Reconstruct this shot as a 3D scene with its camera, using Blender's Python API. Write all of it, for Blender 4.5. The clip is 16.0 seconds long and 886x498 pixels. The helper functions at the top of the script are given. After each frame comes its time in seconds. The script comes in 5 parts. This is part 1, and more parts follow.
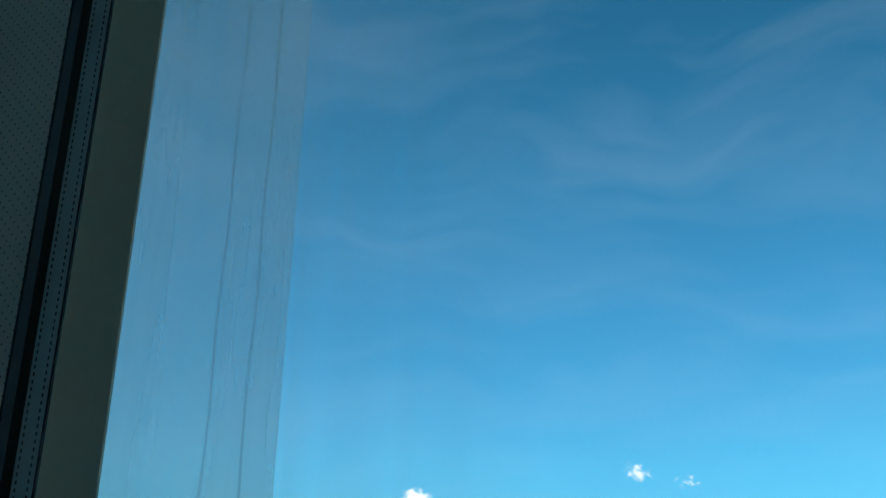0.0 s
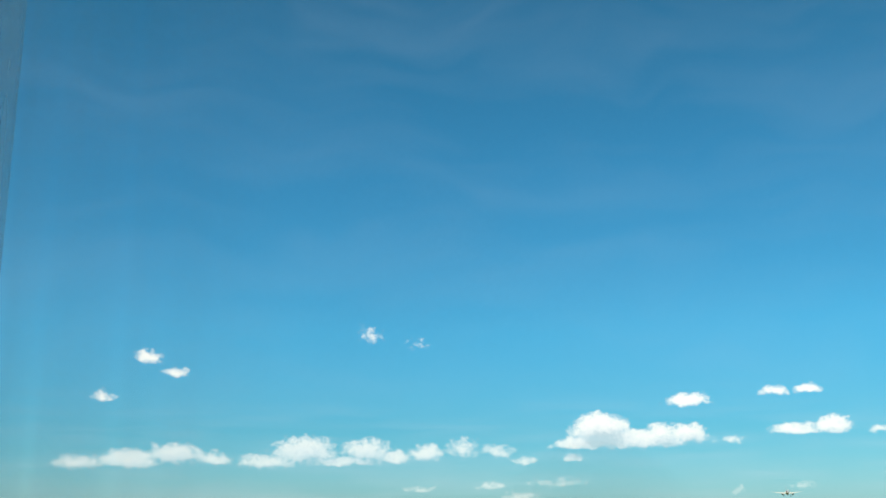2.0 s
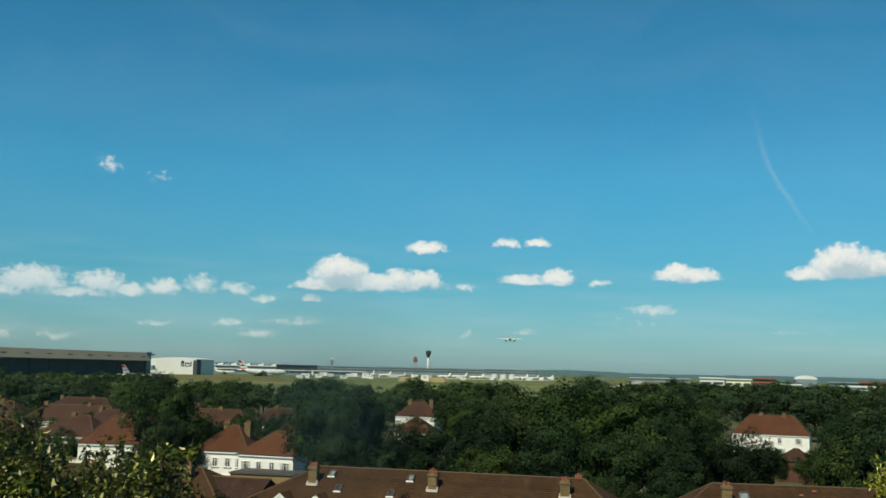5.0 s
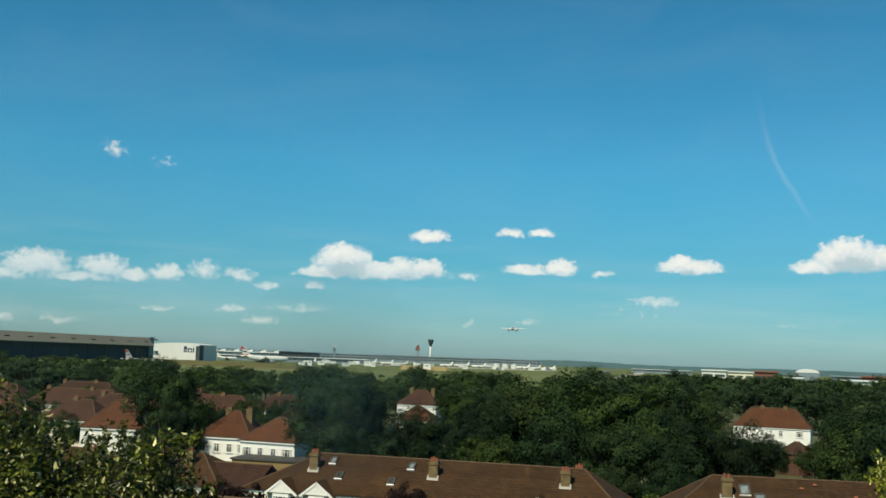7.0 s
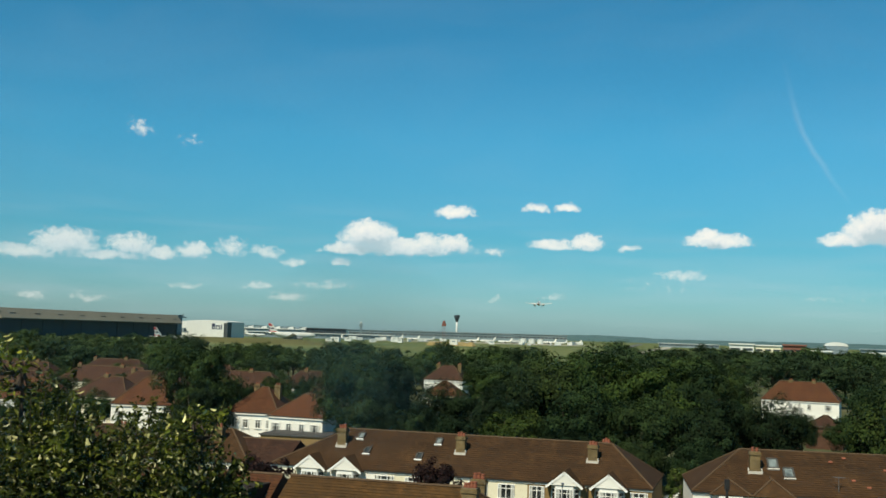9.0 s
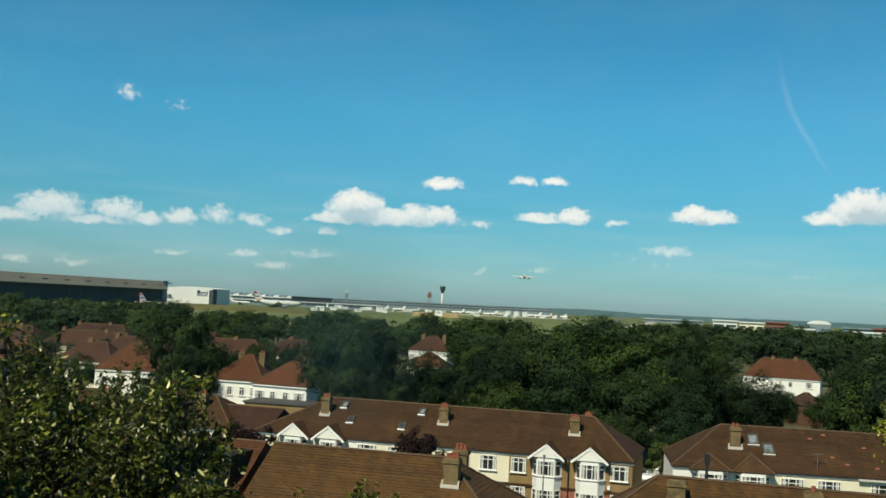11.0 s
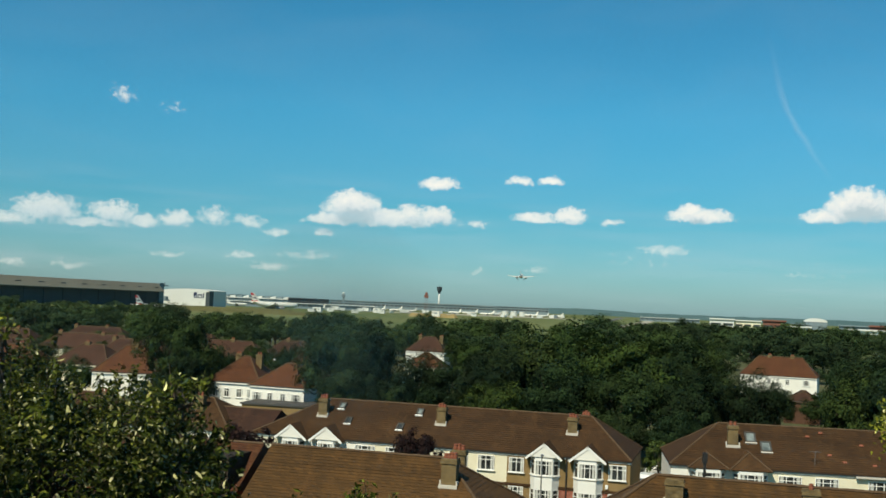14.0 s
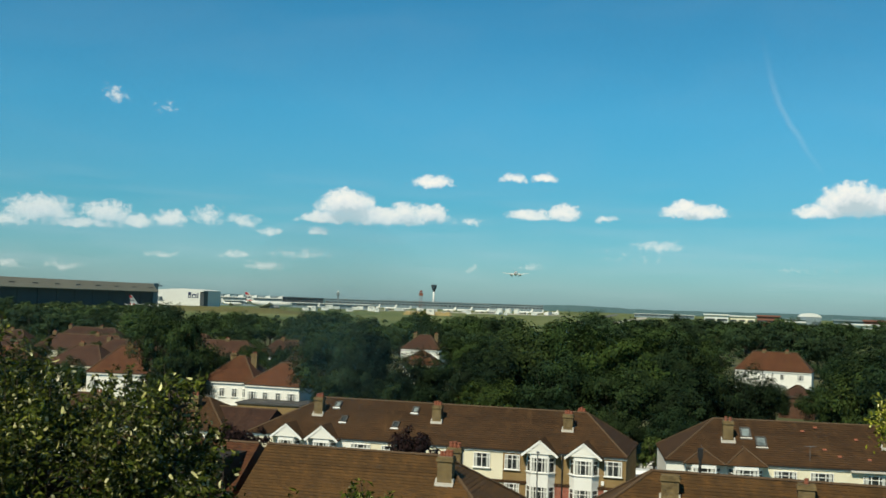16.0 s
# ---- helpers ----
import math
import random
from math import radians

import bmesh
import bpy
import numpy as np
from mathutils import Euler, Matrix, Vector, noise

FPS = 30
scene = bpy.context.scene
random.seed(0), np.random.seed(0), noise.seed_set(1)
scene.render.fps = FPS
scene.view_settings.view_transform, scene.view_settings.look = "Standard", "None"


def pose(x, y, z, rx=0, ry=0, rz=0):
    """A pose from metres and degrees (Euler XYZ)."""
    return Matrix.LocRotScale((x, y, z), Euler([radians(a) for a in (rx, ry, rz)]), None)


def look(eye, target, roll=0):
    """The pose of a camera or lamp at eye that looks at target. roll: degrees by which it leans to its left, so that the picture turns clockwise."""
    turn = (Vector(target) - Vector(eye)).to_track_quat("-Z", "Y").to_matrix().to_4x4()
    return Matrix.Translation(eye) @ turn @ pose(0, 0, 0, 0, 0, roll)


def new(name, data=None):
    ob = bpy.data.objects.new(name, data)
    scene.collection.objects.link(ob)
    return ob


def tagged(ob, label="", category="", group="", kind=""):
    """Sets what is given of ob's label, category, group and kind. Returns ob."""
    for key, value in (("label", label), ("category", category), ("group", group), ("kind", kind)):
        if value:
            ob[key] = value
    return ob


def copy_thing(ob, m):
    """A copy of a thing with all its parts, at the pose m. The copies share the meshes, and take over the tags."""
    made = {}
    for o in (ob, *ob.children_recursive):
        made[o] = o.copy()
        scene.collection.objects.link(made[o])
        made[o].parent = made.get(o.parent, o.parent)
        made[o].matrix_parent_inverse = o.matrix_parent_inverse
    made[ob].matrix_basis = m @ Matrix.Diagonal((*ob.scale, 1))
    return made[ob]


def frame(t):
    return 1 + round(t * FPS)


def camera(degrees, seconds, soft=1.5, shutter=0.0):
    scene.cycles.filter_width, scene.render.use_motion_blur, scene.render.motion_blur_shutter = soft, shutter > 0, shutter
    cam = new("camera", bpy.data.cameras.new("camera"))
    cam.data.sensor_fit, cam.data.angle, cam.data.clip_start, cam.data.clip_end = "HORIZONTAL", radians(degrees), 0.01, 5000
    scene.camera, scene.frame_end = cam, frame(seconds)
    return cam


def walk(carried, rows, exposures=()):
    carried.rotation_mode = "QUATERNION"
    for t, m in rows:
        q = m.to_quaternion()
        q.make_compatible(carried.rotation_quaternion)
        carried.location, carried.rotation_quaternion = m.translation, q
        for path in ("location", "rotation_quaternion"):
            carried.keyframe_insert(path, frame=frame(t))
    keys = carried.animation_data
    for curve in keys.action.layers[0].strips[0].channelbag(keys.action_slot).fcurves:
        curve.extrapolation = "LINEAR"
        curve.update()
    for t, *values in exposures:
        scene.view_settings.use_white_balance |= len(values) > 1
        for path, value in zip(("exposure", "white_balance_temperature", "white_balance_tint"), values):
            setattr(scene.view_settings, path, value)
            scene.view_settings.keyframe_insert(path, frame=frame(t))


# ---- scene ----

EXPOSURES = [(0.0, 0.73), (1.0, 0.72), (2.0, 0.36), (3.0, 0.08), (4.0, -0.04), (9.0, 0.08), (12.0, 0.07), (16.0, 0.07)]
# colour of the air by elevation in degrees
TINTS = ((0.0, (0.580, 0.930, 1.160)), (4.8, (0.300, 0.872, 1.050)), (10.0, (0.300, 1.030, 1.191)), (18.0, (0.260, 0.970, 1.113)), (25.0, (0.225, 0.880, 0.978)), (33.0, (0.155, 0.700, 0.774)))
SKY_STRENGTH = 0.082
CLOUD_GAIN = (11.2, 11.3, 10.7)
SUN_POWER = 5.0
cam = camera(44.19, 16.0, soft=1.5)

# the camera stands at a sixth-floor window and turns: seconds, yaw, pitch, roll
EYE = (0.0, 0.0, 18.0)
TURNS = """
0.0 26.41 21.35 -1.49
0.5 23.36 20.11 -0.06
1.0 19.83 18.16 0.33
1.5 16.30 16.66 0.68
2.0 12.83 14.39 0.27
2.5 7.77 13.00 0.22
3.0 5.05 11.11 -0.26
3.5 2.85 9.19 -1.24
4.0 0.68 7.46 -1.27
4.5 -0.55 6.55 -1.15
5.2 -0.90 6.25 -1.45
6.3 -0.87 6.04 -1.85
6.5 -0.78 5.91 -1.78
7.0 -0.72 5.69 -2.12
7.5 0.62 5.29 -2.38
8.0 -0.17 4.87 -2.01
8.5 0.02 4.65 -1.86
9.0 0.66 4.37 -1.77
9.6 0.55 4.00 -2.00
10.4 0.10 3.30 -2.60
11.3 -0.10 2.83 -2.90
11.5 0.31 3.10 -2.73
12.0 1.01 3.21 -2.09
12.5 -0.05 3.01 -2.24
13.0 -0.12 2.76 -2.34
13.5 -0.02 2.74 -2.40
14.0 -0.27 2.92 -2.45
14.5 0.00 2.70 -2.40
15.0 -0.39 2.63 -2.14
15.5 -0.92 2.57 -2.07
16.0 -0.55 2.82 -1.99
"""
rows = []
for line in TURNS.split("\n"):
    if line.strip():
        t, yaw, pitch, roll = [float(v) for v in line.split()]
        rows.append((t, pose(*EYE, 90 + pitch, roll, yaw)))
walk(cam, rows, EXPOSURES)

# ---- sky and sun ----
SUN_AZ, SUN_EL = 148.0, 47.0     # degrees to the left of straight ahead, and up
world = bpy.data.worlds.new("sky")
scene.world = world
world.use_nodes = True
world.node_tree.nodes.clear()


class Nodes:
    """Short ways to add nodes to one tree."""

    def __init__(self, tree):
        self.n, self.l = tree.nodes, tree.links

    def add(self, kind):
        return self.n.new(kind)

    def put(self, socket, value):
        if isinstance(value, bpy.types.NodeSocket):
            self.l.new(value, socket)
        else:
            socket.default_value = value

    def math(self, op, a, b=0.0, c=0.0, clamp=False):
        node = self.add("ShaderNodeMath")
        node.operation, node.use_clamp = op, clamp
        for s, v in zip(node.inputs, (a, b, c)):
            self.put(s, v)
        return node.outputs[0]

    def vec(self, op, a, b=(0, 0, 0), c=(0, 0, 0)):
        node = self.add("ShaderNodeVectorMath")
        node.operation = op
        for s, v in zip(node.inputs, (a, b, c)):
            self.put(s, v)
        return node.outputs["Value"] if op in ("LENGTH", "DOT_PRODUCT") else node.outputs[0]

    def noise(self, vector, scale, detail=4.0, rough=0.55, out="Fac"):
        node = self.add("ShaderNodeTexNoise")
        self.put(node.inputs["Vector"], vector)
        node.inputs["Scale"].default_value = scale
        node.inputs["Detail"].default_value = detail
        node.inputs["Roughness"].default_value = rough
        return node.outputs[out]

    def ramp(self, fac, *stops):
        node = self.add("ShaderNodeValToRGB")
        self.put(node.inputs[0], fac)
        e = node.color_ramp.elements
        while len(e) < len(stops):
            e.new(0.5)
        for el, (p, col) in zip(e, stops):
            el.position = p
            el.color = (*col, 1) if not isinstance(col, (int, float)) else (col, col, col, 1)
        return node.outputs[0]

    def mix(self, fac, a, b, mode="MIX"):
        node = self.add("ShaderNodeMix")
        node.data_type, node.blend_type = "RGBA", mode
        self.put(node.inputs[0], fac)
        for s, v in ((node.inputs[6], a), (node.inputs[7], b)):
            self.put(s, v if isinstance(v, bpy.types.NodeSocket) else (*v, 1))
        return node.outputs[2]

    def combine(self, x, y, z):
        node = self.add("ShaderNodeCombineXYZ")
        for s, v in zip(node.inputs, (x, y, z)):
            self.put(s, v)
        return node.outputs[0]

    def split(self, v):
        node = self.add("ShaderNodeSeparateXYZ")
        self.put(node.inputs[0], v)
        return node.outputs


# cumulus clouds: azimuth to the right and elevation of the centre, half width, half height (degrees), density
clouds = []


def cumulus(a, e, w, h, s=1.0):
    clouds.append((a, e, w, h, s))


cumulus(-4.73, 5.04, 1.75, 0.95, 1.38)
cumulus(-2.98, 4.44, 3.69, 0.62, 1.15)
cumulus(-5.64, 4.26, 1.75, 0.45, 1.15)
cumulus(-0.32, 4.68, 1.19, 0.67, 1.15)
cumulus(-1.66, 4.8, 0.95, 0.51, 1.00)
cumulus(-0.24, 6.34, 1.40, 0.48, 0.85)
cumulus(4.06, 6.62, 0.85, 0.36, 0.75)
cumulus(5.66, 6.70, 0.80, 0.36, 0.75)
cumulus(4.88, 4.76, 1.33, 0.40, 1.03)
cumulus(6.7, 4.94, 1.08, 0.51, 1.10)
cumulus(8.9, 4.65, 0.71, 0.28, 0.5)
cumulus(13.29, 5.09, 1.95, 0.52, 1.15)
cumulus(12.97, 5.4, 0.89, 0.41, 1.10)
cumulus(20.97, 5.76, 1.93, 1.09, 1.49)
cumulus(19.68, 5.22, 1.83, 0.52, 1.15)
cumulus(22.51, 5.58, 1.40, 0.89, 1.15)
cumulus(-19.86, 3.99, 2.04, 0.89, 0.85)
cumulus(-21.78, 3.39, 1.75, 0.55, 0.8)
cumulus(-16.77, 4.03, 1.50, 0.75, 0.80)
cumulus(-15.25, 3.75, 0.95, 0.50, 0.8)
cumulus(-13.66, 3.80, 1.04, 0.62, 0.95)
cumulus(-11.79, 4.05, 1.26, 0.67, 0.48)
cumulus(-10.01, 3.94, 1.15, 0.48, 0.48)
cumulus(-18.1, 3.41, 2.46, 0.37, 0.69)
cumulus(-16.65, 9.9, 0.75, 0.55, 0.36)
cumulus(-14.06, 9.45, 0.83, 0.39, 0.14)
cumulus(-14.01, 2.07, 1.15, 0.26, 0.36)
cumulus(-10.32, 2.14, 1.08, 0.26, 0.42)
cumulus(-8.82, 1.6, 1.15, 0.28, 0.46)
cumulus(-18.78, 1.25, 1.15, 0.32, 0.38)
cumulus(-6.11, 3.55, 0.77, 0.28, 0.70)
cumulus(2.03, 1.87, 0.45, 0.26, 0.32)
cumulus(5.19, 2.08, 0.77, 0.22, 0.36)
cumulus(11.67, 3.31, 1.54, 0.45, 0.46)
cumulus(-8.53, 3.4, 0.77, 0.26, 0.50)
cumulus(1.78, 4.35, 0.95, 0.32, 0.40)
cumulus(-21.41, 1.25, 0.95, 0.28, 0.50)
cumulus(-27.92, 8.57, 0.83, 0.44, 0.75)
cumulus(-26.6, 7.79, 0.86, 0.33, 0.62)
cumulus(-30.03, 6.53, 0.83, 0.38, 0.45)
cumulus(-37.28, 6.63, 2.24, 0.55, 1.15)
cumulus(-37.36, 5.67, 1.54, 0.40, 1.15)
cumulus(-39.6, 5.9, 2.11, 0.74, 1.15)

cumulus(-28.6, 3.5, 1.9, 0.62, 0.85)
cumulus(-26.4, 3.8, 1.7, 0.70, 0.85)
cumulus(-24.6, 3.5, 1.2, 0.50, 0.7)
cumulus(-31.0, 3.3, 1.6, 0.50, 0.7)
cumulus(-7.0, 2.3, 2.2, 0.35, 0.26)
cumulus(10.5, 2.7, 2.6, 0.45, 0.10)
cumulus(19.0, 2.3, 3.0, 0.4, 0.09)

group = bpy.data.node_groups.new("cumulus field", "ShaderNodeTree")
group.interface.new_socket("place", in_out="INPUT", socket_type="NodeSocketVector")
group.interface.new_socket("density", in_out="OUTPUT", socket_type="NodeSocketFloat")
g = Nodes(group)
gi, go = g.add("NodeGroupInput"), g.add("NodeGroupOutput")
field = None
for a, e, w, h, s in clouds:
    e, h = e - 0.22 * h, h * 1.12
    v = g.vec("MULTIPLY_ADD", gi.outputs[0], (1 / w, 1 / h, 0), (-a / w, -e / h, 0))
    v = g.vec("MAXIMUM", v, g.vec("MULTIPLY", v, (-1, -1.7, 0)))      # a flatter base
    d = g.math("MULTIPLY_ADD", g.vec("LENGTH", v), -s, s)
    field = d if field is None else g.math("SMOOTH_MAX", field, d, 0.12)
g.put(go.inputs[0], field)

w = Nodes(world.node_tree)
ray = w.add("ShaderNodeTexCoord").outputs["Generated"]
x, y, z = w.split(ray)
az = w.math("MULTIPLY", w.math("ARCTAN2", x, y), 57.2958)
el = w.math("MULTIPLY", w.math("ARCSINE", z), 57.2958)
flat = w.combine(az, el, 0.0)
warp = w.vec("SUBTRACT", w.noise(flat, 1.1, 6.0, 0.62, "Color"), (0.5, 0.5, 0.5))
bent = w.vec("MULTIPLY_ADD", warp, (1.1, 0.75, 0), flat)


def density(place):
    node = w.add("ShaderNodeGroup")
    node.node_tree = group
    w.put(node.inputs[0], place)
    return node.outputs[0]


puffs = w.noise(w.vec("MULTIPLY", flat, (1, 1.3, 1)), 2.6, 7.0, 0.66)
thick = w.math("ADD", density(bent), w.math("MULTIPLY_ADD", puffs, 1.0, -0.50))
cover = w.ramp(thick, (0.07, 0.0), (0.20, 0.34), (0.42, 0.82), (0.8, 1.0))
cover = w.math("MULTIPLY", cover, w.ramp(w.math("MULTIPLY", el, 0.1), (0.1, 0.45), (0.38, 0.70), (0.52, 0.96), (0.6, 1.0)))
# thin broken layers of haze low over the horizon
layer = w.noise(w.vec("MULTIPLY", flat, (0.10, 1.1, 1)), 1.0, 6.0, 0.62)
layer = w.math("MULTIPLY", w.ramp(layer, (0.42, 0.0), (0.75, 0.22)), w.ramp(w.math("MULTIPLY", el, 0.1), (0.0, 0.2), (0.15, 1.0), (0.42, 0.8), (0.8, 0.0)))
above = density(w.vec("ADD", bent, (-0.25, 0.55, 0)))
lit = w.ramp(w.math("ADD", above, w.math("MULTIPLY_ADD", w.noise(flat, 3.4, 6.0, 0.65), 0.9, -0.42)), (0.0, (1.0, 0.99, 0.96)), (0.45, (0.84, 0.88, 0.91)), (0.9, (0.54, 0.66, 0.73)))
# thin high cirrus, combed along one way, and a broken contrail
comb = w.vec("MULTIPLY", w.vec("ADD", flat, w.vec("MULTIPLY", w.noise(flat, 0.08, 2.0, 0.5, "Color"), (9, 9, 0))), (0.05, 0.22, 1))
cirrus = w.ramp(w.noise(comb, 1.0, 7.0, 0.6), (0.42, 0.0), (0.85, 0.068))
rise = w.math("SUBTRACT", el, 10.6)
cx = w.math("SUBTRACT", w.math("SUBTRACT", az, 17.35), w.math("MAXIMUM", w.math("MULTIPLY", rise, -0.24), w.math("MULTIPLY", rise, -0.62)))
cx = w.math("ADD", cx, w.math("MULTIPLY_ADD", w.noise(flat, 0.7, 4.0), 0.5, -0.25))
trail = w.math("MULTIPLY", w.ramp(w.math("ABSOLUTE", cx), (0.0, 1.0), (0.28, 0.0)), w.ramp(w.math("MULTIPLY", w.math("ABSOLUTE", w.math("SUBTRACT", el, 9.9)), 0.2), (0.1, 0.17), (0.62, 0.03), (1.0, 0.0)))
thin = w.math("MAXIMUM", w.math("MAXIMUM", cirrus, trail), layer)

air = w.add("ShaderNodeTexSky")
air.sky_type, air.sun_disc = "NISHITA", False
air.sun_elevation, air.sun_rotation = radians(SUN_EL), radians(-SUN_AZ)
air.air_density, air.dust_density, air.ozone_density, air.altitude = 1.0, 0.6, 2.2, 0
tint = w.ramp(w.math("MULTIPLY", el, 1 / 40), *[(deg / 40, c) for deg, c in TINTS])
blue = w.mix(1.0, air.outputs[0], tint, "MULTIPLY")
hazy = w.mix(thin, blue, (7.5, 8.5, 9.0))
clouded = w.mix(cover, hazy, w.mix(1.0, lit, CLOUD_GAIN, "MULTIPLY"))
back = w.add("ShaderNodeBackground")
w.put(back.inputs[0], clouded)
back.inputs[1].default_value = SKY_STRENGTH
w.put(w.add("ShaderNodeOutputWorld").inputs[0], back.outputs[0])

sun = new("sun", bpy.data.lights.new("sun", "SUN"))
sun.data.energy, sun.data.angle, sun.data.color = SUN_POWER, radians(0.5), (0.95, 0.88, 0.67)
a, e = radians(SUN_AZ), radians(SUN_EL)
sun.matrix_world = look((-math.sin(a) * math.cos(e) * 60, math.cos(a) * math.cos(e) * 60, 60 * math.sin(e) + 20), (0, 0, 20))

# ---- materials ----
def material(name, rough=0.8, metal=0.0, spec=0.3):
    m = bpy.data.materials.new(name)
    m.use_nodes = True
    m.node_tree.nodes.clear()
    k = Nodes(m.node_tree)
    b = k.add("ShaderNodeBsdfPrincipled")
    b.inputs["Roughness"].default_value, b.inputs["Metallic"].default_value = rough, metal
    b.inputs["Specular IOR Level"].default_value = spec
    k.put(k.add("ShaderNodeOutputMaterial").inputs[0], b.outputs[0])
    return m, k, b


def bump(k, b, height, strength=0.4, distance=0.02):
    n = k.add("ShaderNodeBump")
    k.put(n.inputs["Height"], height)
    n.inputs["Strength"].default_value, n.inputs["Distance"].default_value = strength, distance
    k.put(b.inputs["Normal"], n.outputs[0])


def mottled(name, low, high, scale=1.0, rough=0.8, fine=14.0, metal=0.0, spec=0.3, dents=0.25, vary=0.0):
    """A plain surface with stains at one scale and grain at another."""
    m, k, b = material(name, rough, metal, spec)
    p = k.add("ShaderNodeTexCoord").outputs["Object"]
    big, small = k.noise(p, scale, 3.0), k.noise(p, scale * fine, 4.0, 0.7)
    f = k.math("ADD", k.math("MULTIPLY", big, 0.6), k.math("MULTIPLY", small, 0.4))
    col = k.ramp(f, (0.3, low), (0.7, high))
    if vary:
        r = k.add("ShaderNodeObjectInfo").outputs["Random"]
        col = k.mix(1.0, col, k.ramp(r, (0.0, 1 - vary), (1.0, 1 + vary)), "MULTIPLY")
    k.put(b.inputs["Base Color"], col)
    if dents:
        bump(k, b, small, dents, 0.01)
    return m


def tiled_roof(name, low, high, stain, gauge=0.16):
    """Clay or concrete roof tiles: courses by height, joints along the slope, lichen and newer tiles."""
    m, k, b = material(name, 0.85, 0.0, 0.25)
    p = k.add("ShaderNodeTexCoord").outputs["Object"]
    x, y, z = k.split(p)
    brick = k.add("ShaderNodeTexBrick")
    k.put(brick.inputs["Vector"], k.combine(k.math("ADD", x, y), z, 0.0))
    brick.inputs["Scale"].default_value = 1.0
    brick.inputs["Brick Width"].default_value, brick.inputs["Row Height"].default_value = 0.30, gauge
    brick.inputs["Mortar Size"].default_value, brick.inputs["Mortar Smooth"].default_value = 0.012, 0.5
    brick.inputs["Color1"].default_value, brick.inputs["Color2"].default_value = (0.74, 0.74, 0.74, 1), (1.2, 1.14, 1.06, 1)
    brick.inputs["Mortar"].default_value = (0.72, 0.70, 0.69, 1)
    f = k.math("ADD", k.math("MULTIPLY", k.noise(p, 0.35, 4.0), 0.65), k.math("MULTIPLY", k.noise(p, 9.0, 3.0, 0.7), 0.35))
    col = k.ramp(f, (0.32, low), (0.68, high))
    streak = k.noise(k.vec("MULTIPLY", p, (1.4, 0.25, 0.25)), 1.0, 5.0, 0.65)
    col = k.mix(k.ramp(streak, (0.52, 0.0), (0.75, 0.75)), col, stain)
    course = k.noise(k.combine(0.0, 0.0, k.math("SNAP", z, gauge * 2)), 7.0, 0.0)
    col = k.mix(1.0, col, k.ramp(course, (0.3, 0.90), (0.7, 1.10)), "MULTIPLY")
    r = k.add("ShaderNodeObjectInfo").outputs["Random"]
    col = k.mix(1.0, col, k.ramp(r, (0.0, 0.85), (1.0, 1.15)), "MULTIPLY")
    k.put(b.inputs["Base Color"], k.mix(1.0, col, brick.outputs["Color"], "MULTIPLY"))
    bump(k, b, brick.outputs["Fac"], 0.6, -0.02)
    return m


def brickwork(name, one, two, mortar):
    m, k, b = material(name, 0.9, 0.0, 0.2)
    p = k.add("ShaderNodeTexCoord").outputs["Object"]
    x, y, z = k.split(p)
    brick = k.add("ShaderNodeTexBrick")
    k.put(brick.inputs["Vector"], k.combine(k.math("ADD", x, y), z, 0.0))
    brick.inputs["Scale"].default_value = 1.0
    brick.inputs["Brick Width"].default_value, brick.inputs["Row Height"].default_value = 0.225, 0.075
    brick.inputs["Mortar Size"].default_value = 0.01
    for s, c in (("Color1", one), ("Color2", two), ("Mortar", mortar)):
        brick.inputs[s].default_value = (*c, 1)
    dirt = k.ramp(k.noise(p, 1.9, 6.0, 0.68), (0.32, 0.42), (0.5, 0.9), (0.68, 1.25))
    k.put(b.inputs["Base Color"], k.mix(1.0, brick.outputs["Color"], dirt, "MULTIPLY"))
    bump(k, b, brick.outputs["Fac"], 0.5, -0.01)
    return m


def foliage(name, dark, light, tip, tips=0.12, vary=0.25, patch=7.0):
    """Leaves: each one its own shade, some bright tips, a little light passing through."""
    m, k, b = material(name, 0.8, 0.0, 0.12)
    r = k.add("ShaderNodeNewGeometry").outputs["Random Per Island"]
    p = k.add("ShaderNodeTexCoord").outputs["Object"]
    col = k.ramp(r, (0.0, dark), (1 - tips - 0.05, light), (1.0, tip))
    col = k.mix(1.0, col, k.ramp(k.noise(p, patch, 3.0), (0.35, 0.66), (0.65, 1.32)), "MULTIPLY")
    o = k.add("ShaderNodeObjectInfo").outputs["Random"]
    col = k.mix(1.0, col, k.ramp(o, (0.0, (1 - vary, 1 - vary, 1 - vary)), (0.5, (1.0, 1.0, 1.0)), (1.0, (1 + vary * 1.2, 1 + vary, 1 - vary * 0.3))), "MULTIPLY")
    k.put(b.inputs["Base Color"], col)
    t = k.add("ShaderNodeBsdfTranslucent")
    k.put(t.inputs[0], col)
    mixed = k.add("ShaderNodeMixShader")
    mixed.inputs[0].default_value = 0.22
    k.put(mixed.inputs[1], b.outputs[0])
    k.put(mixed.inputs[2], t.outputs[0])
    for n in m.node_tree.nodes:
        if n.bl_idname == "ShaderNodeOutputMaterial":
            k.put(n.inputs[0], mixed.outputs[0])
    return m


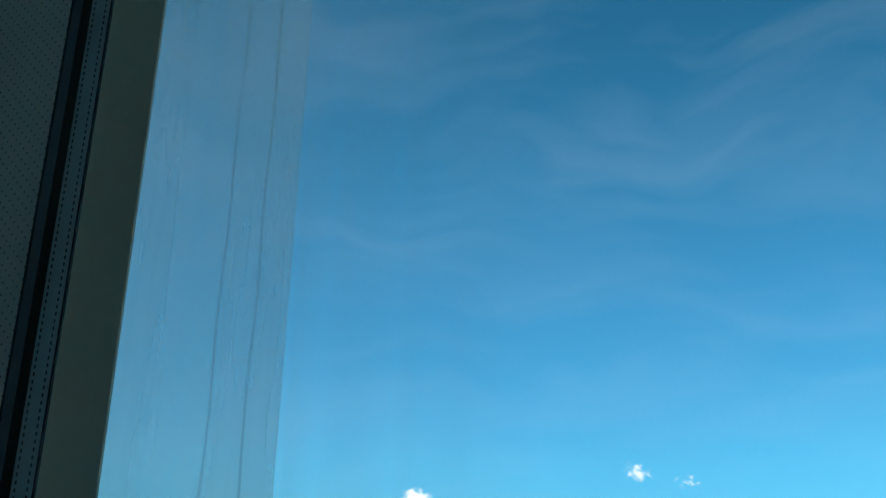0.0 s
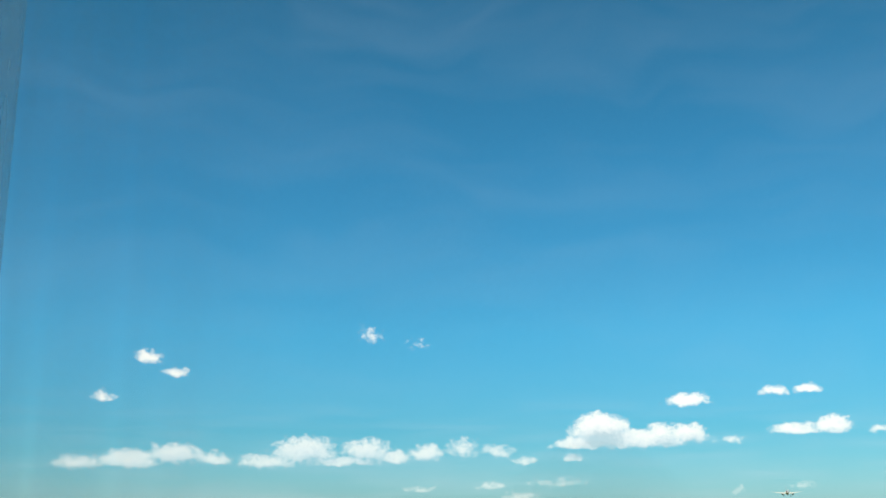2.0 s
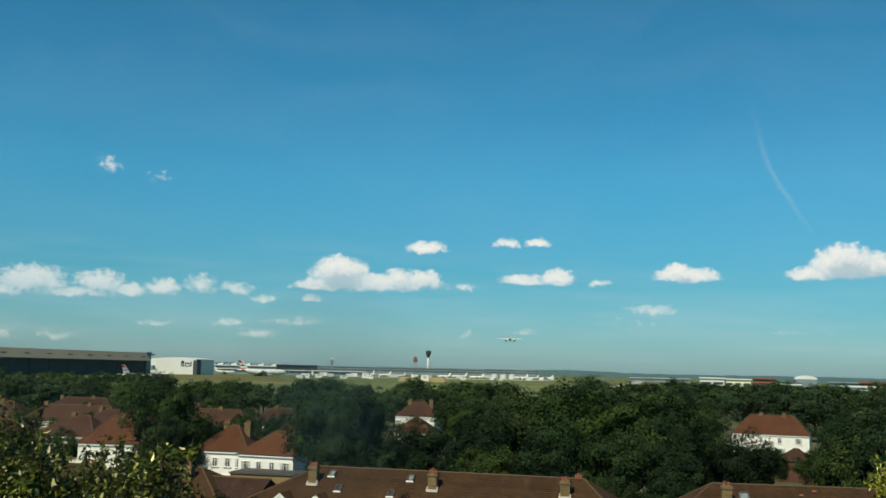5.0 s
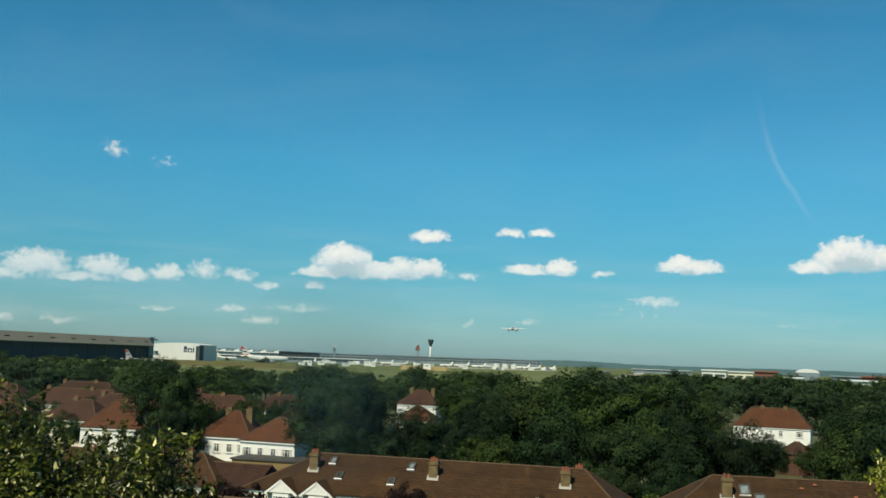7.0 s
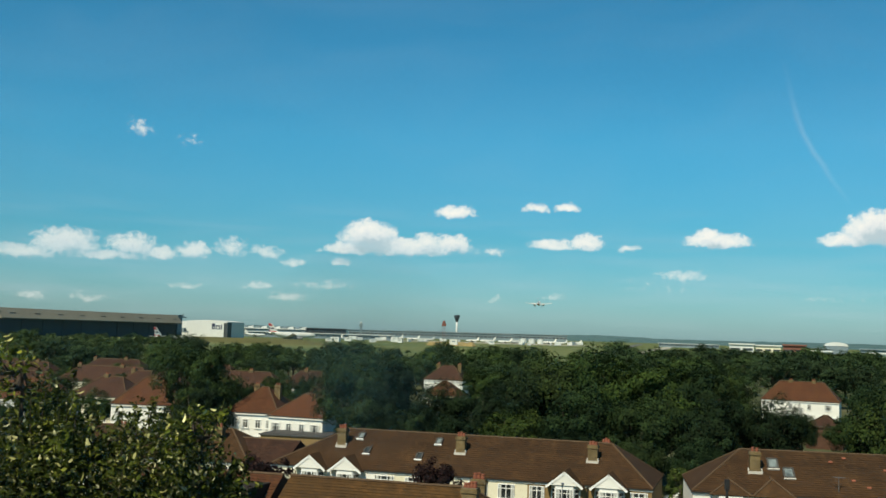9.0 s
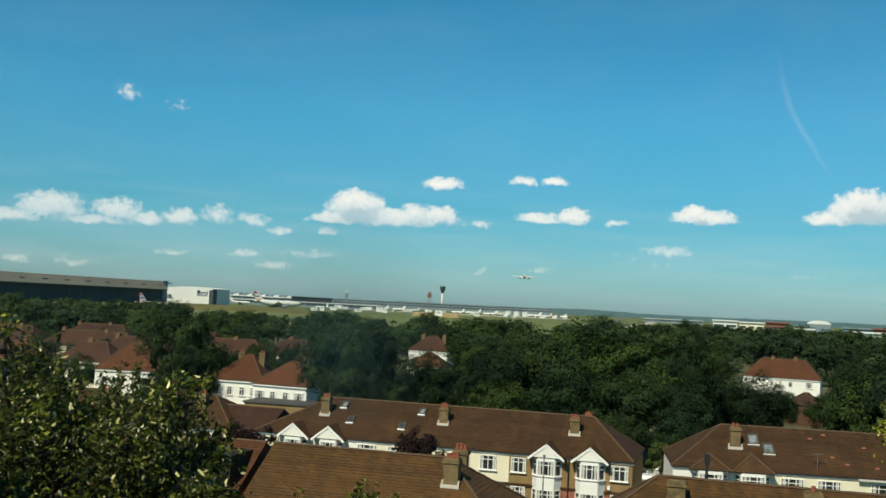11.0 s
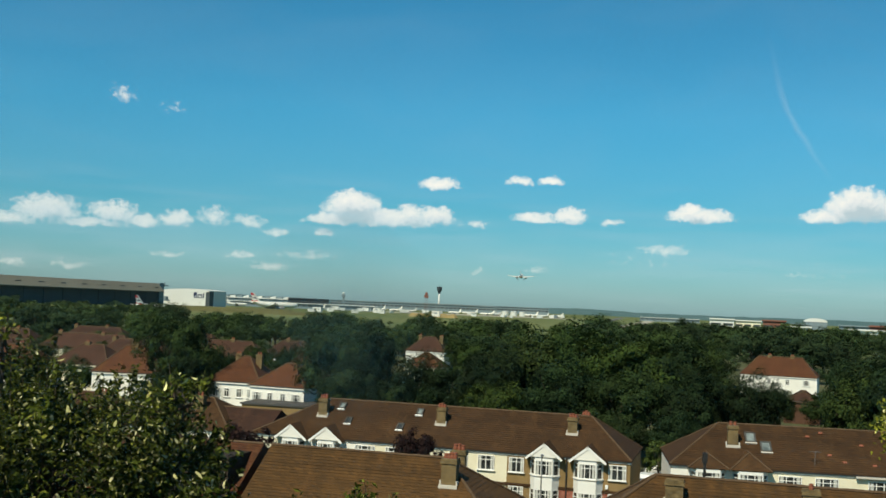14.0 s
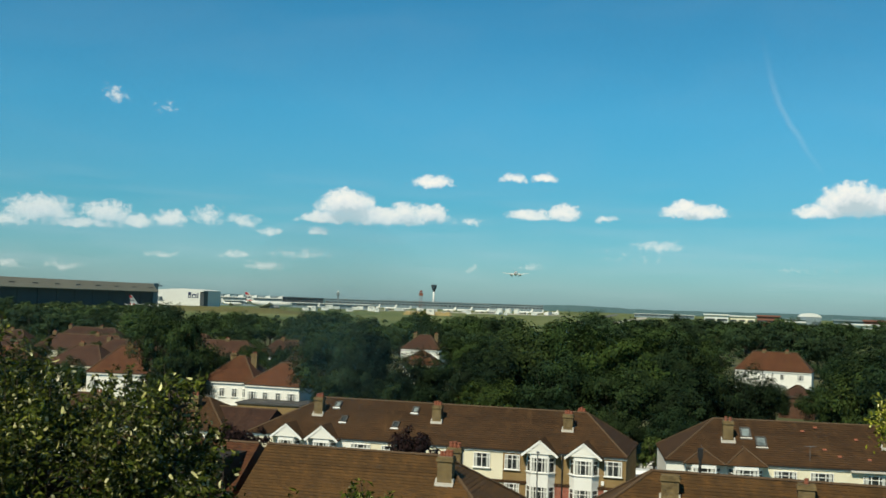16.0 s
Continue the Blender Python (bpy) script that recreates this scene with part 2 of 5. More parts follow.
ROOF_BROWN = tiled_roof("brown concrete roof tiles", (0.041, 0.0205, 0.0078), (0.071, 0.0355, 0.0135), (0.090, 0.048, 0.019))
ROOF_NEAR = tiled_roof("weathered brown clay tiles", (0.052, 0.027, 0.0085), (0.086, 0.044, 0.0130), (0.13, 0.062, 0.018))
ROOF_RED = tiled_roof("red clay roof tiles", (0.068, 0.026, 0.0115), (0.106, 0.040, 0.017), (0.135, 0.066, 0.020))
ROOF_DARK = tiled_roof("dark brown roof tiles", (0.038, 0.018, 0.0115), (0.064, 0.030, 0.0185), (0.080, 0.040, 0.024))
RIDGE = mottled("mortared ridge tiles", (0.065, 0.038, 0.019), (0.11, 0.067, 0.036), 2.0)
PAINT = mottled("white gloss paint", (0.72, 0.71, 0.68), (0.84, 0.83, 0.80), 0.7, 0.45, dents=0.05)
CREAM = mottled("cream rendered wall", (0.66, 0.60, 0.44), (0.78, 0.73, 0.57), 0.5)
WHITE_WALL = mottled("white painted render", (0.70, 0.68, 0.62), (0.82, 0.80, 0.75), 0.4)
DASH = mottled("brown pebbledash", (0.17, 0.11, 0.045), (0.28, 0.19, 0.085), 0.8, 0.95, 30.0, dents=0.6)
RED_WALL = brickwork("red brick", (0.30, 0.07, 0.04), (0.40, 0.10, 0.055), (0.30, 0.22, 0.18))
STOCK = brickwork("yellow stock brick", (0.135, 0.09, 0.035), (0.20, 0.135, 0.055), (0.17, 0.14, 0.09))
BROWN_BRICK = brickwork("dark brown brick", (0.085, 0.036, 0.020), (0.12, 0.05, 0.028), (0.10, 0.07, 0.05))
FLASH = mottled("pale cement flashing", (0.42, 0.38, 0.33), (0.60, 0.56, 0.50), 3.0)
NET = mottled("grey-white net curtain", (0.40, 0.40, 0.37), (0.56, 0.56, 0.52), 2.0)
POT = mottled("terracotta chimney pot", (0.17, 0.055, 0.03), (0.27, 0.09, 0.05), 4.0)
LEAD = mottled("grey lead and felt", (0.045, 0.043, 0.040), (0.085, 0.08, 0.075), 1.5, 0.7)
# Dark brown that holds the shade below the red ridge.
SHADED_FRONT = mottled("dark brown front with shade in its colour", (0.022, 0.014, 0.009), (0.038, 0.025, 0.016), 1.0)
METAL = mottled("dull aerial metal", (0.25, 0.25, 0.25), (0.4, 0.4, 0.4), 5.0, 0.45, metal=0.8)
BLACK = mottled("black cast iron", (0.012, 0.012, 0.012), (0.03, 0.03, 0.03), 3.0, 0.6)
BARK = mottled("tree bark", (0.035, 0.027, 0.02), (0.09, 0.07, 0.05), 1.2, 0.95, 12.0, dents=0.8)
LEAF = foliage("oak leaves", (0.014, 0.027, 0.009), (0.026, 0.046, 0.013), (0.044, 0.068, 0.019), vary=0.32)
LEAF_DEEP = foliage("deep green leaves", (0.011, 0.023, 0.009), (0.020, 0.040, 0.013), (0.034, 0.060, 0.02), vary=0.4)
LEAF_OLIVE = foliage("olive leaves", (0.016, 0.028, 0.009), (0.030, 0.050, 0.014), (0.052, 0.074, 0.022), vary=0.35)
# Paler than the near leaves: distance haze is mixed into the colour.
LEAF_FAR_HAZE = foliage("far leaves with haze mixed in", (0.022, 0.041, 0.018), (0.037, 0.064, 0.026), (0.054, 0.085, 0.033), vary=0.4)
LEAF_BRIGHT = foliage("yellow green leaves", (0.03, 0.05, 0.012), (0.075, 0.105, 0.022), (0.12, 0.15, 0.035))
LEAF_YELLOW = foliage("yellow leaves", (0.07, 0.085, 0.012), (0.22, 0.24, 0.03), (0.34, 0.35, 0.06), patch=0.9)
LEAF_PLUM = foliage("plum leaves", (0.010, 0.006, 0.006), (0.026, 0.012, 0.012), (0.045, 0.019, 0.018))
LEAF_NEAR = foliage("ash leaves", (0.011, 0.019, 0.003), (0.086, 0.114, 0.012), (0.25, 0.265, 0.042), 0.09, patch=0.9)
LEAF_PALE = foliage("pale leaf backs", (0.30, 0.30, 0.10), (0.62, 0.60, 0.28), (0.80, 0.78, 0.50), 0.2, patch=0.9)


def glass(name, tint, rough=0.05):
    m, k, b = material(name, rough, 0.0, 0.6)
    p = k.add("ShaderNodeTexCoord").outputs["Object"]
    k.put(b.inputs["Base Color"], k.ramp(k.noise(p, 0.9, 3.0), (0.35, [c * 0.5 for c in tint]), (0.65, [c * 1.6 for c in tint])))
    return m


PANE = glass("window glass over dim rooms", (0.030, 0.034, 0.034))
SKYLIGHT = glass("roof window glass", (0.15, 0.175, 0.175), 0.12)


# ---- mesh tools ----
def finish(name, bm, mat, smooth=False):
    me = bpy.data.meshes.new(name)
    bm.to_mesh(me)
    bm.free()
    for q in (mat if isinstance(mat, (list, tuple)) else [mat]):
        me.materials.append(q)
    if smooth:
        for f in me.polygons:
            f.use_smooth = True
    return me


def part(name, bm, mat, parent, label="", smooth=False):
    ob = new(name, finish(name, bm, mat, smooth))
    ob.parent = parent
    if label:
        ob["label"] = label
    return ob


def thing(name, m, label, category, group="", kind=""):
    ob = new(name)
    ob.matrix_world = m
    return tagged(ob, label, category, group, kind)


def box(bm, x0, x1, y0, y1, z0, z1, m=None):
    v = [bm.verts.new((x, y, z)) for z in (z0, z1) for y in (y0, y1) for x in (x0, x1)]
    for f in ((0, 2, 3, 1), (4, 5, 7, 6), (0, 1, 5, 4), (2, 6, 7, 3), (0, 4, 6, 2), (1, 3, 7, 5)):
        bm.faces.new([v[i] for i in f])
    if m is not None:
        for q in v:
            q.co = m @ q.co
    return bm


def boxes(*many):
    bm = bmesh.new()
    for b in many:
        box(bm, *b)
    return bm


def poly(bm, pts):
    return bm.faces.new([bm.verts.new(p) for p in pts])


def lathe(bm, rings, sides=16, m=None):
    """Rings of (z, radius) turned about the z axis."""
    last = None
    for z, r in rings:
        ring = [bm.verts.new((r * math.cos(i * math.tau / sides), r * math.sin(i * math.tau / sides), z)) for i in range(sides)]
        if m is not None:
            for q in ring:
                q.co = m @ q.co
        if last:
            for i in range(sides):
                bm.faces.new((last[i], last[(i + 1) % sides], ring[(i + 1) % sides], ring[i]))
        else:
            bm.faces.new(ring[::-1])
        last = ring
    bm.faces.new(last)
    return bm


def tube(bm, p, q, r0, r1, sides=7):
    p, q = Vector(p), Vector(q)
    turn = (q - p).to_track_quat("Z", "Y").to_matrix().to_4x4()
    return lathe(bm, [(0, r0), ((q - p).length, r1)], sides, Matrix.Translation(p) @ turn)


# ---- ground ----
def ground_material():
    m, k, b = material("grass, gardens and airfield", 0.95, 0.0, 0.15)
    p = k.add("ShaderNodeTexCoord").outputs["Object"]
    x, y, z = k.split(p)
    near = k.ramp(k.noise(p, 0.07, 5.0, 0.6), (0.35, (0.05, 0.06, 0.022)), (0.6, (0.10, 0.10, 0.05)), (0.75, (0.17, 0.15, 0.11)))
    far = k.ramp(k.noise(k.vec("MULTIPLY", p, (0.4, 1, 1)), 0.006, 6.0, 0.6), (0.35, (0.08, 0.11, 0.038)), (0.55, (0.135, 0.15, 0.055)), (0.75, (0.20, 0.20, 0.085)))
    k.put(b.inputs["Base Color"], k.mix(k.ramp(k.math("MULTIPLY", y, 0.001), (0.5, 0.0), (0.6, 1.0)), near, far))
    bump(k, b, k.noise(p, 1.2, 4.0), 0.4, 0.1)
    return m


bm = bmesh.new()
poly(bm, [(-4700, -300, 0), (4700, -300, 0), (4700, 4900, 0), (-4700, 4900, 0)])
ground = tagged(new("ground", finish("ground", bm, ground_material())), "green gardens and mown airfield grass", "ground", kind="structure")

# ---- houses ----
def slope_roof(bm, L, D, ze, zr, hip0, hip1, t=0.12):
    """A pitched roof over x 0..L, y 0..D, with hips of that run at its ends (0: a gable), as a shell with thickness."""
    o = 0.10
    x0, x1, y0, y1 = -(o if hip0 else 0.15), L + (o if hip1 else 0.15), -o, D + o
    ze = ze - o * (zr - ze) / (D / 2) * 0.5
    top = [(x0, y0, ze), (x1, y0, ze), (x1, y1, ze), (x0, y1, ze), (x0 + hip0, D / 2, zr), (x1 - hip1, D / 2, zr)]
    low = [(x, y, z - t) for x, y, z in top]
    a, b = [bm.verts.new(v) for v in top], [bm.verts.new(v) for v in low]
    faces = [(0, 1, 5, 4), (2, 3, 4, 5), (1, 2, 5), (3, 0, 4)]
    for f in faces:
        bm.faces.new([a[i] for i in f])
        bm.faces.new([b[i] for i in reversed(f)])
    for i in range(4):
        j = (i + 1) % 4
        bm.faces.new((a[i], b[i], b[j], a[j]))
    return top


def courses(bm, top, exposure=0.30):
    """Overlapping courses of tiles on the slopes of a roof, each a little uneven along its length."""
    for e0, e1, r1, r0 in ((0, 1, 5, 4), (1, 2, 5, 5), (2, 3, 4, 5), (3, 0, 4, 4)):
        E0, E1, R0, R1 = (Vector(top[i]) for i in (e0, e1, r0, r1))
        n = (E1 - E0).cross(R0 - E0).normalized()
        rows_ = max(3, round(((R0 + R1) / 2 - (E0 + E1) / 2).length / exposure))
        for k in range(rows_):
            a0, a1, b0, b1 = (p.lerp(q, f) for f in (k / rows_, (k + 1) / rows_) for p, q in ((E0, R0), (E1, R1)))
            cuts = max(1, int((a1 - a0).length / 0.9))
            low, high, foot = [], [], []
            for j in range(cuts + 1):
                p, q = a0.lerp(a1, j / cuts), b0.lerp(b1, j / cuts)
                lift = random.uniform(0.016, 0.034)
                low.append(bm.verts.new(p + n * lift))
                foot.append(bm.verts.new(p + n * 0.004))
                high.append(bm.verts.new(q + n * 0.006))
            for j in range(cuts):
                bm.faces.new((low[j], low[j + 1], high[j + 1], high[j]))
                bm.faces.new((foot[j], foot[j + 1], low[j + 1], low[j]))
    return bm


def ridge_run(bm, p, q, r=0.11):
    """Half-round ridge tiles laid from p to q, each a little uneven."""
    p, q = Vector(p), Vector(q)
    n = max(2, int((q - p).length / 0.45))
    for i in range(n):
        a, b = p.lerp(q, i / n), p.lerp(q, (i + 0.97) / n)
        s = r * random.uniform(0.93, 1.1)
        tube(bm, a, b, s, s * 0.95, 6)


def window(parent, x, y, z, w, h, lights=2, transom=True, turn=0.0, mat=None):
    """A casement window with its frame proud of a wall that faces -y at (x, y): its centre line and sill height."""
    m = Matrix.Translation((x, y, z)) @ Matrix.Rotation(turn, 4, "Z")
    bm = bmesh.new()
    f = 0.07
    box(bm, -w / 2, w / 2, -0.06, 0.06, 0, f, m)
    box(bm, -w / 2, w / 2, -0.06, 0.06, h - f, h, m)
    for i in range(lights + 1):
        c = -w / 2 + f / 2 + i * (w - f) / lights
        box(bm, c - f / 2, c + f / 2, -0.055, 0.06, f, h - f, m)
    if transom:
        box(bm, -w / 2, w / 2, -0.05, 0.05, h * 0.68, h * 0.68 + f * 0.8, m)
    box(bm, -w / 2 - 0.08, w / 2 + 0.08, -0.14, 0.02, -0.07, 0, m)
    frame_ob = part("window", bm, mat or PAINT, parent, "white painted casement window")
    bm = bmesh.new()
    box(bm, -w / 2 + 0.03, w / 2 - 0.03, -0.01, 0.01, 0.03, h - 0.03, m)
    part("pane", bm, PANE, frame_ob)
    for s in (-1, 1):
        e = s * (w / 2 - w * 0.15)
        part("curtain", box(bmesh.new(), e - w * 0.07, e + w * 0.07, -0.03, -0.015, 0.08, h - 0.08, m), NET, frame_ob, "pale curtain drawn aside")
    return frame_ob


def chimney(parent, x, y, z0, z1, w=0.95, d=0.7, pots=3, mat=None):
    bm = boxes((x - w / 2, x + w / 2, y - d / 2, y + d / 2, z0, z1 - 0.3), (x - w / 2 - 0.07, x + w / 2 + 0.07, y - d / 2 - 0.07, y + d / 2 + 0.07, z1 - 0.3, z1 - 0.12),
               (x - w / 2 - 0.02, x + w / 2 + 0.02, y - d / 2 - 0.02, y + d / 2 + 0.02, z1 - 0.12, z1))
    st = part("chimney", bm, mat or STOCK, parent, "yellow brick chimney stack")
    for i in range(pots):
        px = x + (i - (pots - 1) / 2) * w / max(pots, 1) * 0.85
        hh = random.uniform(0.22, 0.4)
        part("pot", lathe(bmesh.new(), [(z1 - 0.05, 0.13), (z1 + 0.1, 0.14), (z1 + hh - 0.08, 0.105), (z1 + hh - 0.07, 0.14), (z1 + hh, 0.13)], 10, Matrix.Translation((px, y, 0))), POT, st, "terracotta chimney pot")
    return st


def flashing(parent, x, y, z, w, d, rise):
    """A cement fillet round the foot of a stack on the front slope."""
    bm = boxes((x - w / 2 - 0.12, x + w / 2 + 0.12, y - d / 2 - 0.16, y - d / 2, z - d / 2 * rise - 0.16, z - d / 2 * rise + 0.1),
               (x - w / 2 - 0.1, x - w / 2, y - d / 2, y, z - d / 2 * rise - 0.1, z + 0.1), (x + w / 2, x + w / 2 + 0.1, y - d / 2, y, z - d / 2 * rise - 0.1, z + 0.1))
    part("flashing", bm, FLASH, parent, "pale cement flashing")


def roof_window(parent, x, y, z, rise, w=0.62, h=0.95, glazing=None):
    """A skylight lying on the front slope at (x, y)."""
    tilt = math.atan(rise)
    m = Matrix.Translation((x, y, z)) @ Matrix.Rotation(tilt, 4, "X")
    bm = bmesh.new()
    for a in ((-w / 2, w / 2, -h / 2, -h / 2 + 0.14), (-w / 2, w / 2, h / 2 - 0.14, h / 2), (-w / 2, -w / 2 + 0.14, -h / 2, h / 2), (w / 2 - 0.14, w / 2, -h / 2, h / 2)):
        box(bm, *a, -0.02, 0.16, m)
    fr = part("skylight", bm, LEAD, parent, "grey framed roof window")
    part("pane", box(bmesh.new(), -w / 2 + 0.13, w / 2 - 0.13, -h / 2 + 0.13, h / 2 - 0.13, 0.05, 0.1, m), glazing or SKYLIGHT, fr)
    part("sill", box(bmesh.new(), -w / 2 - 0.03, w / 2 + 0.03, -h / 2 - 0.14, -h / 2, 0.0, 0.13, m), FLASH if glazing is None else PAINT, fr, "pale sill flashing")


def bay(parent, x, w=2.5, ze=5.2, gable=True, out=0.75, apex=6.3, rise=0.64, roofmat=None):
    """A two-storey splayed bay with white apron, windows on both floors and a small gable."""
    pts = [(x - w / 2, 0.0), (x - w / 2 + 0.5, -out), (x + w / 2 - 0.5, -out), (x + w / 2, 0.0)]
    b = None
    for z0, z1, grow in ((2.35, 3.55, 0.02), (0.0, 0.95, 0.0), (4.85, ze, 0.02)):
        bm = bmesh.new()
        v0 = [bm.verts.new((px + (px - x) * grow, py * (1 + grow), z0)) for px, py in pts]
        v1 = [bm.verts.new((px + (px - x) * grow, py * (1 + grow), z1)) for px, py in pts]
        for i in range(3):
            bm.faces.new((v0[i], v0[i + 1], v1[i + 1], v1[i]))
        bm.faces.new(v1)
        bm.faces.new(v0[::-1])
        if b is None:
            b = part("bay", bm, PAINT, parent, "white rendered splayed bay")
        else:
            part("apron", bm, PAINT, b)
    for z, h in ((0.95, 1.4), (3.55, 1.3)):
        for (ax, ay), (bx, by), n in ((pts[0], pts[1], 1), (pts[1], pts[2], 3), (pts[2], pts[3], 1)):
            turn = math.atan2(by - ay, bx - ax)
            wd = math.hypot(bx - ax, by - ay)
            window(b, (ax + bx) / 2, (ay + by) / 2 + 0.03, z, wd - 0.02, h, n, True, turn)
    if gable:
        hw = w / 2 + 0.3
        bm = bmesh.new()
        y0, zb = -out - 0.12, ze - 0.05
        v = [bm.verts.new(c) for c in ((x - hw, y0, zb), (x + hw, y0, zb), (x, y0, apex))]
        u = [bm.verts.new((c.co.x, c.co.y + 0.1, c.co.z)) for c in v]
        bm.faces.new(v)
        for i in range(3):
            bm.faces.new((v[i], u[i], u[(i + 1) % 3], v[(i + 1) % 3]))
        part("gable", bm, WHITE_WALL, b, "white gable panel")
        bm = bmesh.new()
        for s in (-1, 1):
            p, q = Vector((x + s * (hw + 0.12), y0 - 0.06, zb - 0.12)), Vector((x, y0 - 0.06, apex + 0.06))
            n = Vector((-(q - p).z, 0, (q - p).x)).normalized() * (0.2 if s < 0 else -0.2)
            w8 = [p, q, q - n, p - n]
            f0 = [bm.verts.new(c) for c in w8]
            f1 = [bm.verts.new(c + Vector((0, 0.08, 0))) for c in w8]
            bm.faces.new(f0)
            bm.faces.new(f1[::-1])
            for i in range(4):
                bm.faces.new((f0[i], f1[i], f1[(i + 1) % 4], f0[(i + 1) % 4]))
        part("bargeboard", bm, PAINT, b, "white painted bargeboards")
        # little roof running back into the main slope
        bm = bmesh.new()
        yb = (apex - ze) / rise + 0.5
        for s in (-1, 1):
            e = 0.14
            c = [(x + s * (hw + e), y0 - 0.05, zb - 0.06), (x + s * (hw + e), 0.3, zb - 0.06), (x, yb, apex + 0.1), (x, y0 - 0.05, apex + 0.1)]
            poly(bm, c if s > 0 else c[::-1])
            poly(bm, [(a0, b0, c0 - 0.07) for a0, b0, c0 in (c[::-1] if s > 0 else c)])
        part("bay_roof", bm, roofmat or ROOF_BROWN, b)
    return b


def gutter(parent, L, z):
    part("gutter", boxes((-0.15, L + 0.15, -0.20, -0.11, z - 0.17, z - 0.08)), BLACK, parent)


def aerial(parent, x, y, z, h=1.6):
    bm = bmesh.new()
    tube(bm, (x, y, z), (x, y, z + h), 0.025, 0.02, 6)
    tube(bm, (x - 0.5, y, z + h - 0.1), (x + 0.5, y, z + h - 0.1), 0.02, 0.02, 5)
    for i in range(6):
        c = x - 0.45 + i * 0.17
        tube(bm, (c, y - 0.25, z + h - 0.1), (c, y + 0.25, z + h - 0.1), 0.014, 0.014, 4)
    part("aerial", bm, METAL, parent, "rooftop television aerial")


def ridge_tile_mesh():
    """One half-round ridge tile, 0.44 m long, with a mortared lower edge."""
    bm = bmesh.new()
    for z0, z1, r0, r1 in ((0.0, 0.40, 0.115, 0.105), (0.40, 0.44, 0.125, 0.12)):
        n = 7
        rings = [[bm.verts.new((r * k * math.cos(math.pi * i / (n - 1)), r * k * math.sin(math.pi * i / (n - 1)), z)) for i in range(n)] for z, r in ((z0, r0), (z1, r1)) for k in (1.0, 0.86)]
        a, a2, b, b2 = rings
        for i in range(n - 1):
            for p, q in ((a, b), (b2, a2), (a2, a), (b, b2)):
                bm.faces.new((p[i + 1], p[i], q[i], q[i + 1]))
    bmesh.ops.recalc_face_normals(bm, faces=bm.faces)
    return finish("ridge_tile", bm, RIDGE)


RIDGE_TILE = ridge_tile_mesh()


def ridge_tiles(parent, p, q):
    """Ridge tiles laid one by one from p to q, each a little out of line."""
    p, q = Vector(p), Vector(q)
    n = max(2, round((q - p).length / 0.44))
    way = (q - p).normalized()
    side = way.cross(Vector((0, 0, 1))).normalized()
    up = side.cross(way)
    base = Matrix((side, up, -way)).transposed()
    if base.determinant() < 0:
        base = Matrix((-side, up, -way)).transposed()
    for i in range(n):
        ob = new("ridge_tile", RIDGE_TILE)
        ob.parent = parent
        turn = base @ Matrix.Rotation(random.uniform(-0.03, 0.03), 3, "Y")
        ob.matrix_local = Matrix.Translation(p.lerp(q, (i + 1) / n) + up * random.uniform(0.0, 0.02)) @ turn.to_4x4() @ Matrix.Diagonal((random.uniform(0.95, 1.08), random.uniform(0.9, 1.1), 1, 1))


def terrace(corner, degrees, widths, D, ze, zr, hips, roof, walls, label, loose=False):
    """A row of joined houses: its front wall stands on the line from corner, running along degrees; widths house by house."""
    L = sum(widths)
    t = thing("terraced_house", pose(corner[0], corner[1], 0, 0, 0, degrees), label, "house", "terraced houses")
    x = 0.0
    for w, mat in zip(widths, walls):
        part("wall", boxes((x, x + w - 0.004, 0, D, 0, ze)), mat, t)
        x += w
    bm = bmesh.new()
    top = slope_roof(bm, L, D, ze + 0.12, zr, *hips)
    shell = part("roof", bm, roof, t)
    tagged(part("tiles", courses(bmesh.new(), top), roof, shell, "overlapping courses of roof tiles"), kind="stuff")
    bm = bmesh.new()
    if loose:
        ridge_tiles(shell, top[4], top[5])
    else:
        ridge_run(bm, top[4], top[5])
    for k, (a, b) in enumerate(((0, 4), (3, 4), (1, 5), (2, 5))):
        if hips[k // 2]:
            if loose:
                ridge_tiles(shell, top[a], top[b])
            else:
                ridge_run(bm, top[a], top[b], 0.1)
    if loose:
        bm.free()
    else:
        part("ridge", bm, RIDGE, t, "mortared ridge tiles")
    gutter(t, L, ze + 0.1)
    part("fascia", boxes((-0.1, L + 0.1, -0.10, -0.07, ze - 0.2, ze - 0.03)), PAINT, t, "white fascia board")
    return t


RISE = 3.2 / 5.0
# main row, seen from its street front
WID = [5.6, 5.9, 6.1, 6.9, 5.3, 5.5]
A = terrace((-16.9, 103.8), -15.5, WID, 10.0, 5.2, 8.4, (5.8, 4.2), ROOF_BROWN, [CREAM, WHITE_WALL, CREAM, CREAM, DASH, DASH], "long brown-roofed terrace with white bays and yellow chimneys")
for x in (4.1, 7.6, 27.9, 31.7):
    bay(A, x)
for x, z1 in ((5.9, 8.6), (17.6, 8.5), (29.8, 8.4)):
    chimney(A, x, 2.9, 5.6, z1, 0.85, 0.7, 3)
    flashing(A, x, 2.9, 5.2 + 2.9 * RISE + 0.1, 0.85, 0.7, RISE)
chimney(A, 30.6, 5.6, 7.2, 8.45, 0.8, 0.6, 3, RED_WALL)
for x, v in ((7.4, 4.0), (8.7, 2.2), (15.2, 3.9), (13.9, 1.9)):
    roof_window(A, x, v, 5.27 + v * RISE, RISE, 0.66, 0.95, SKYLIGHT if v > 3.5 else PANE)
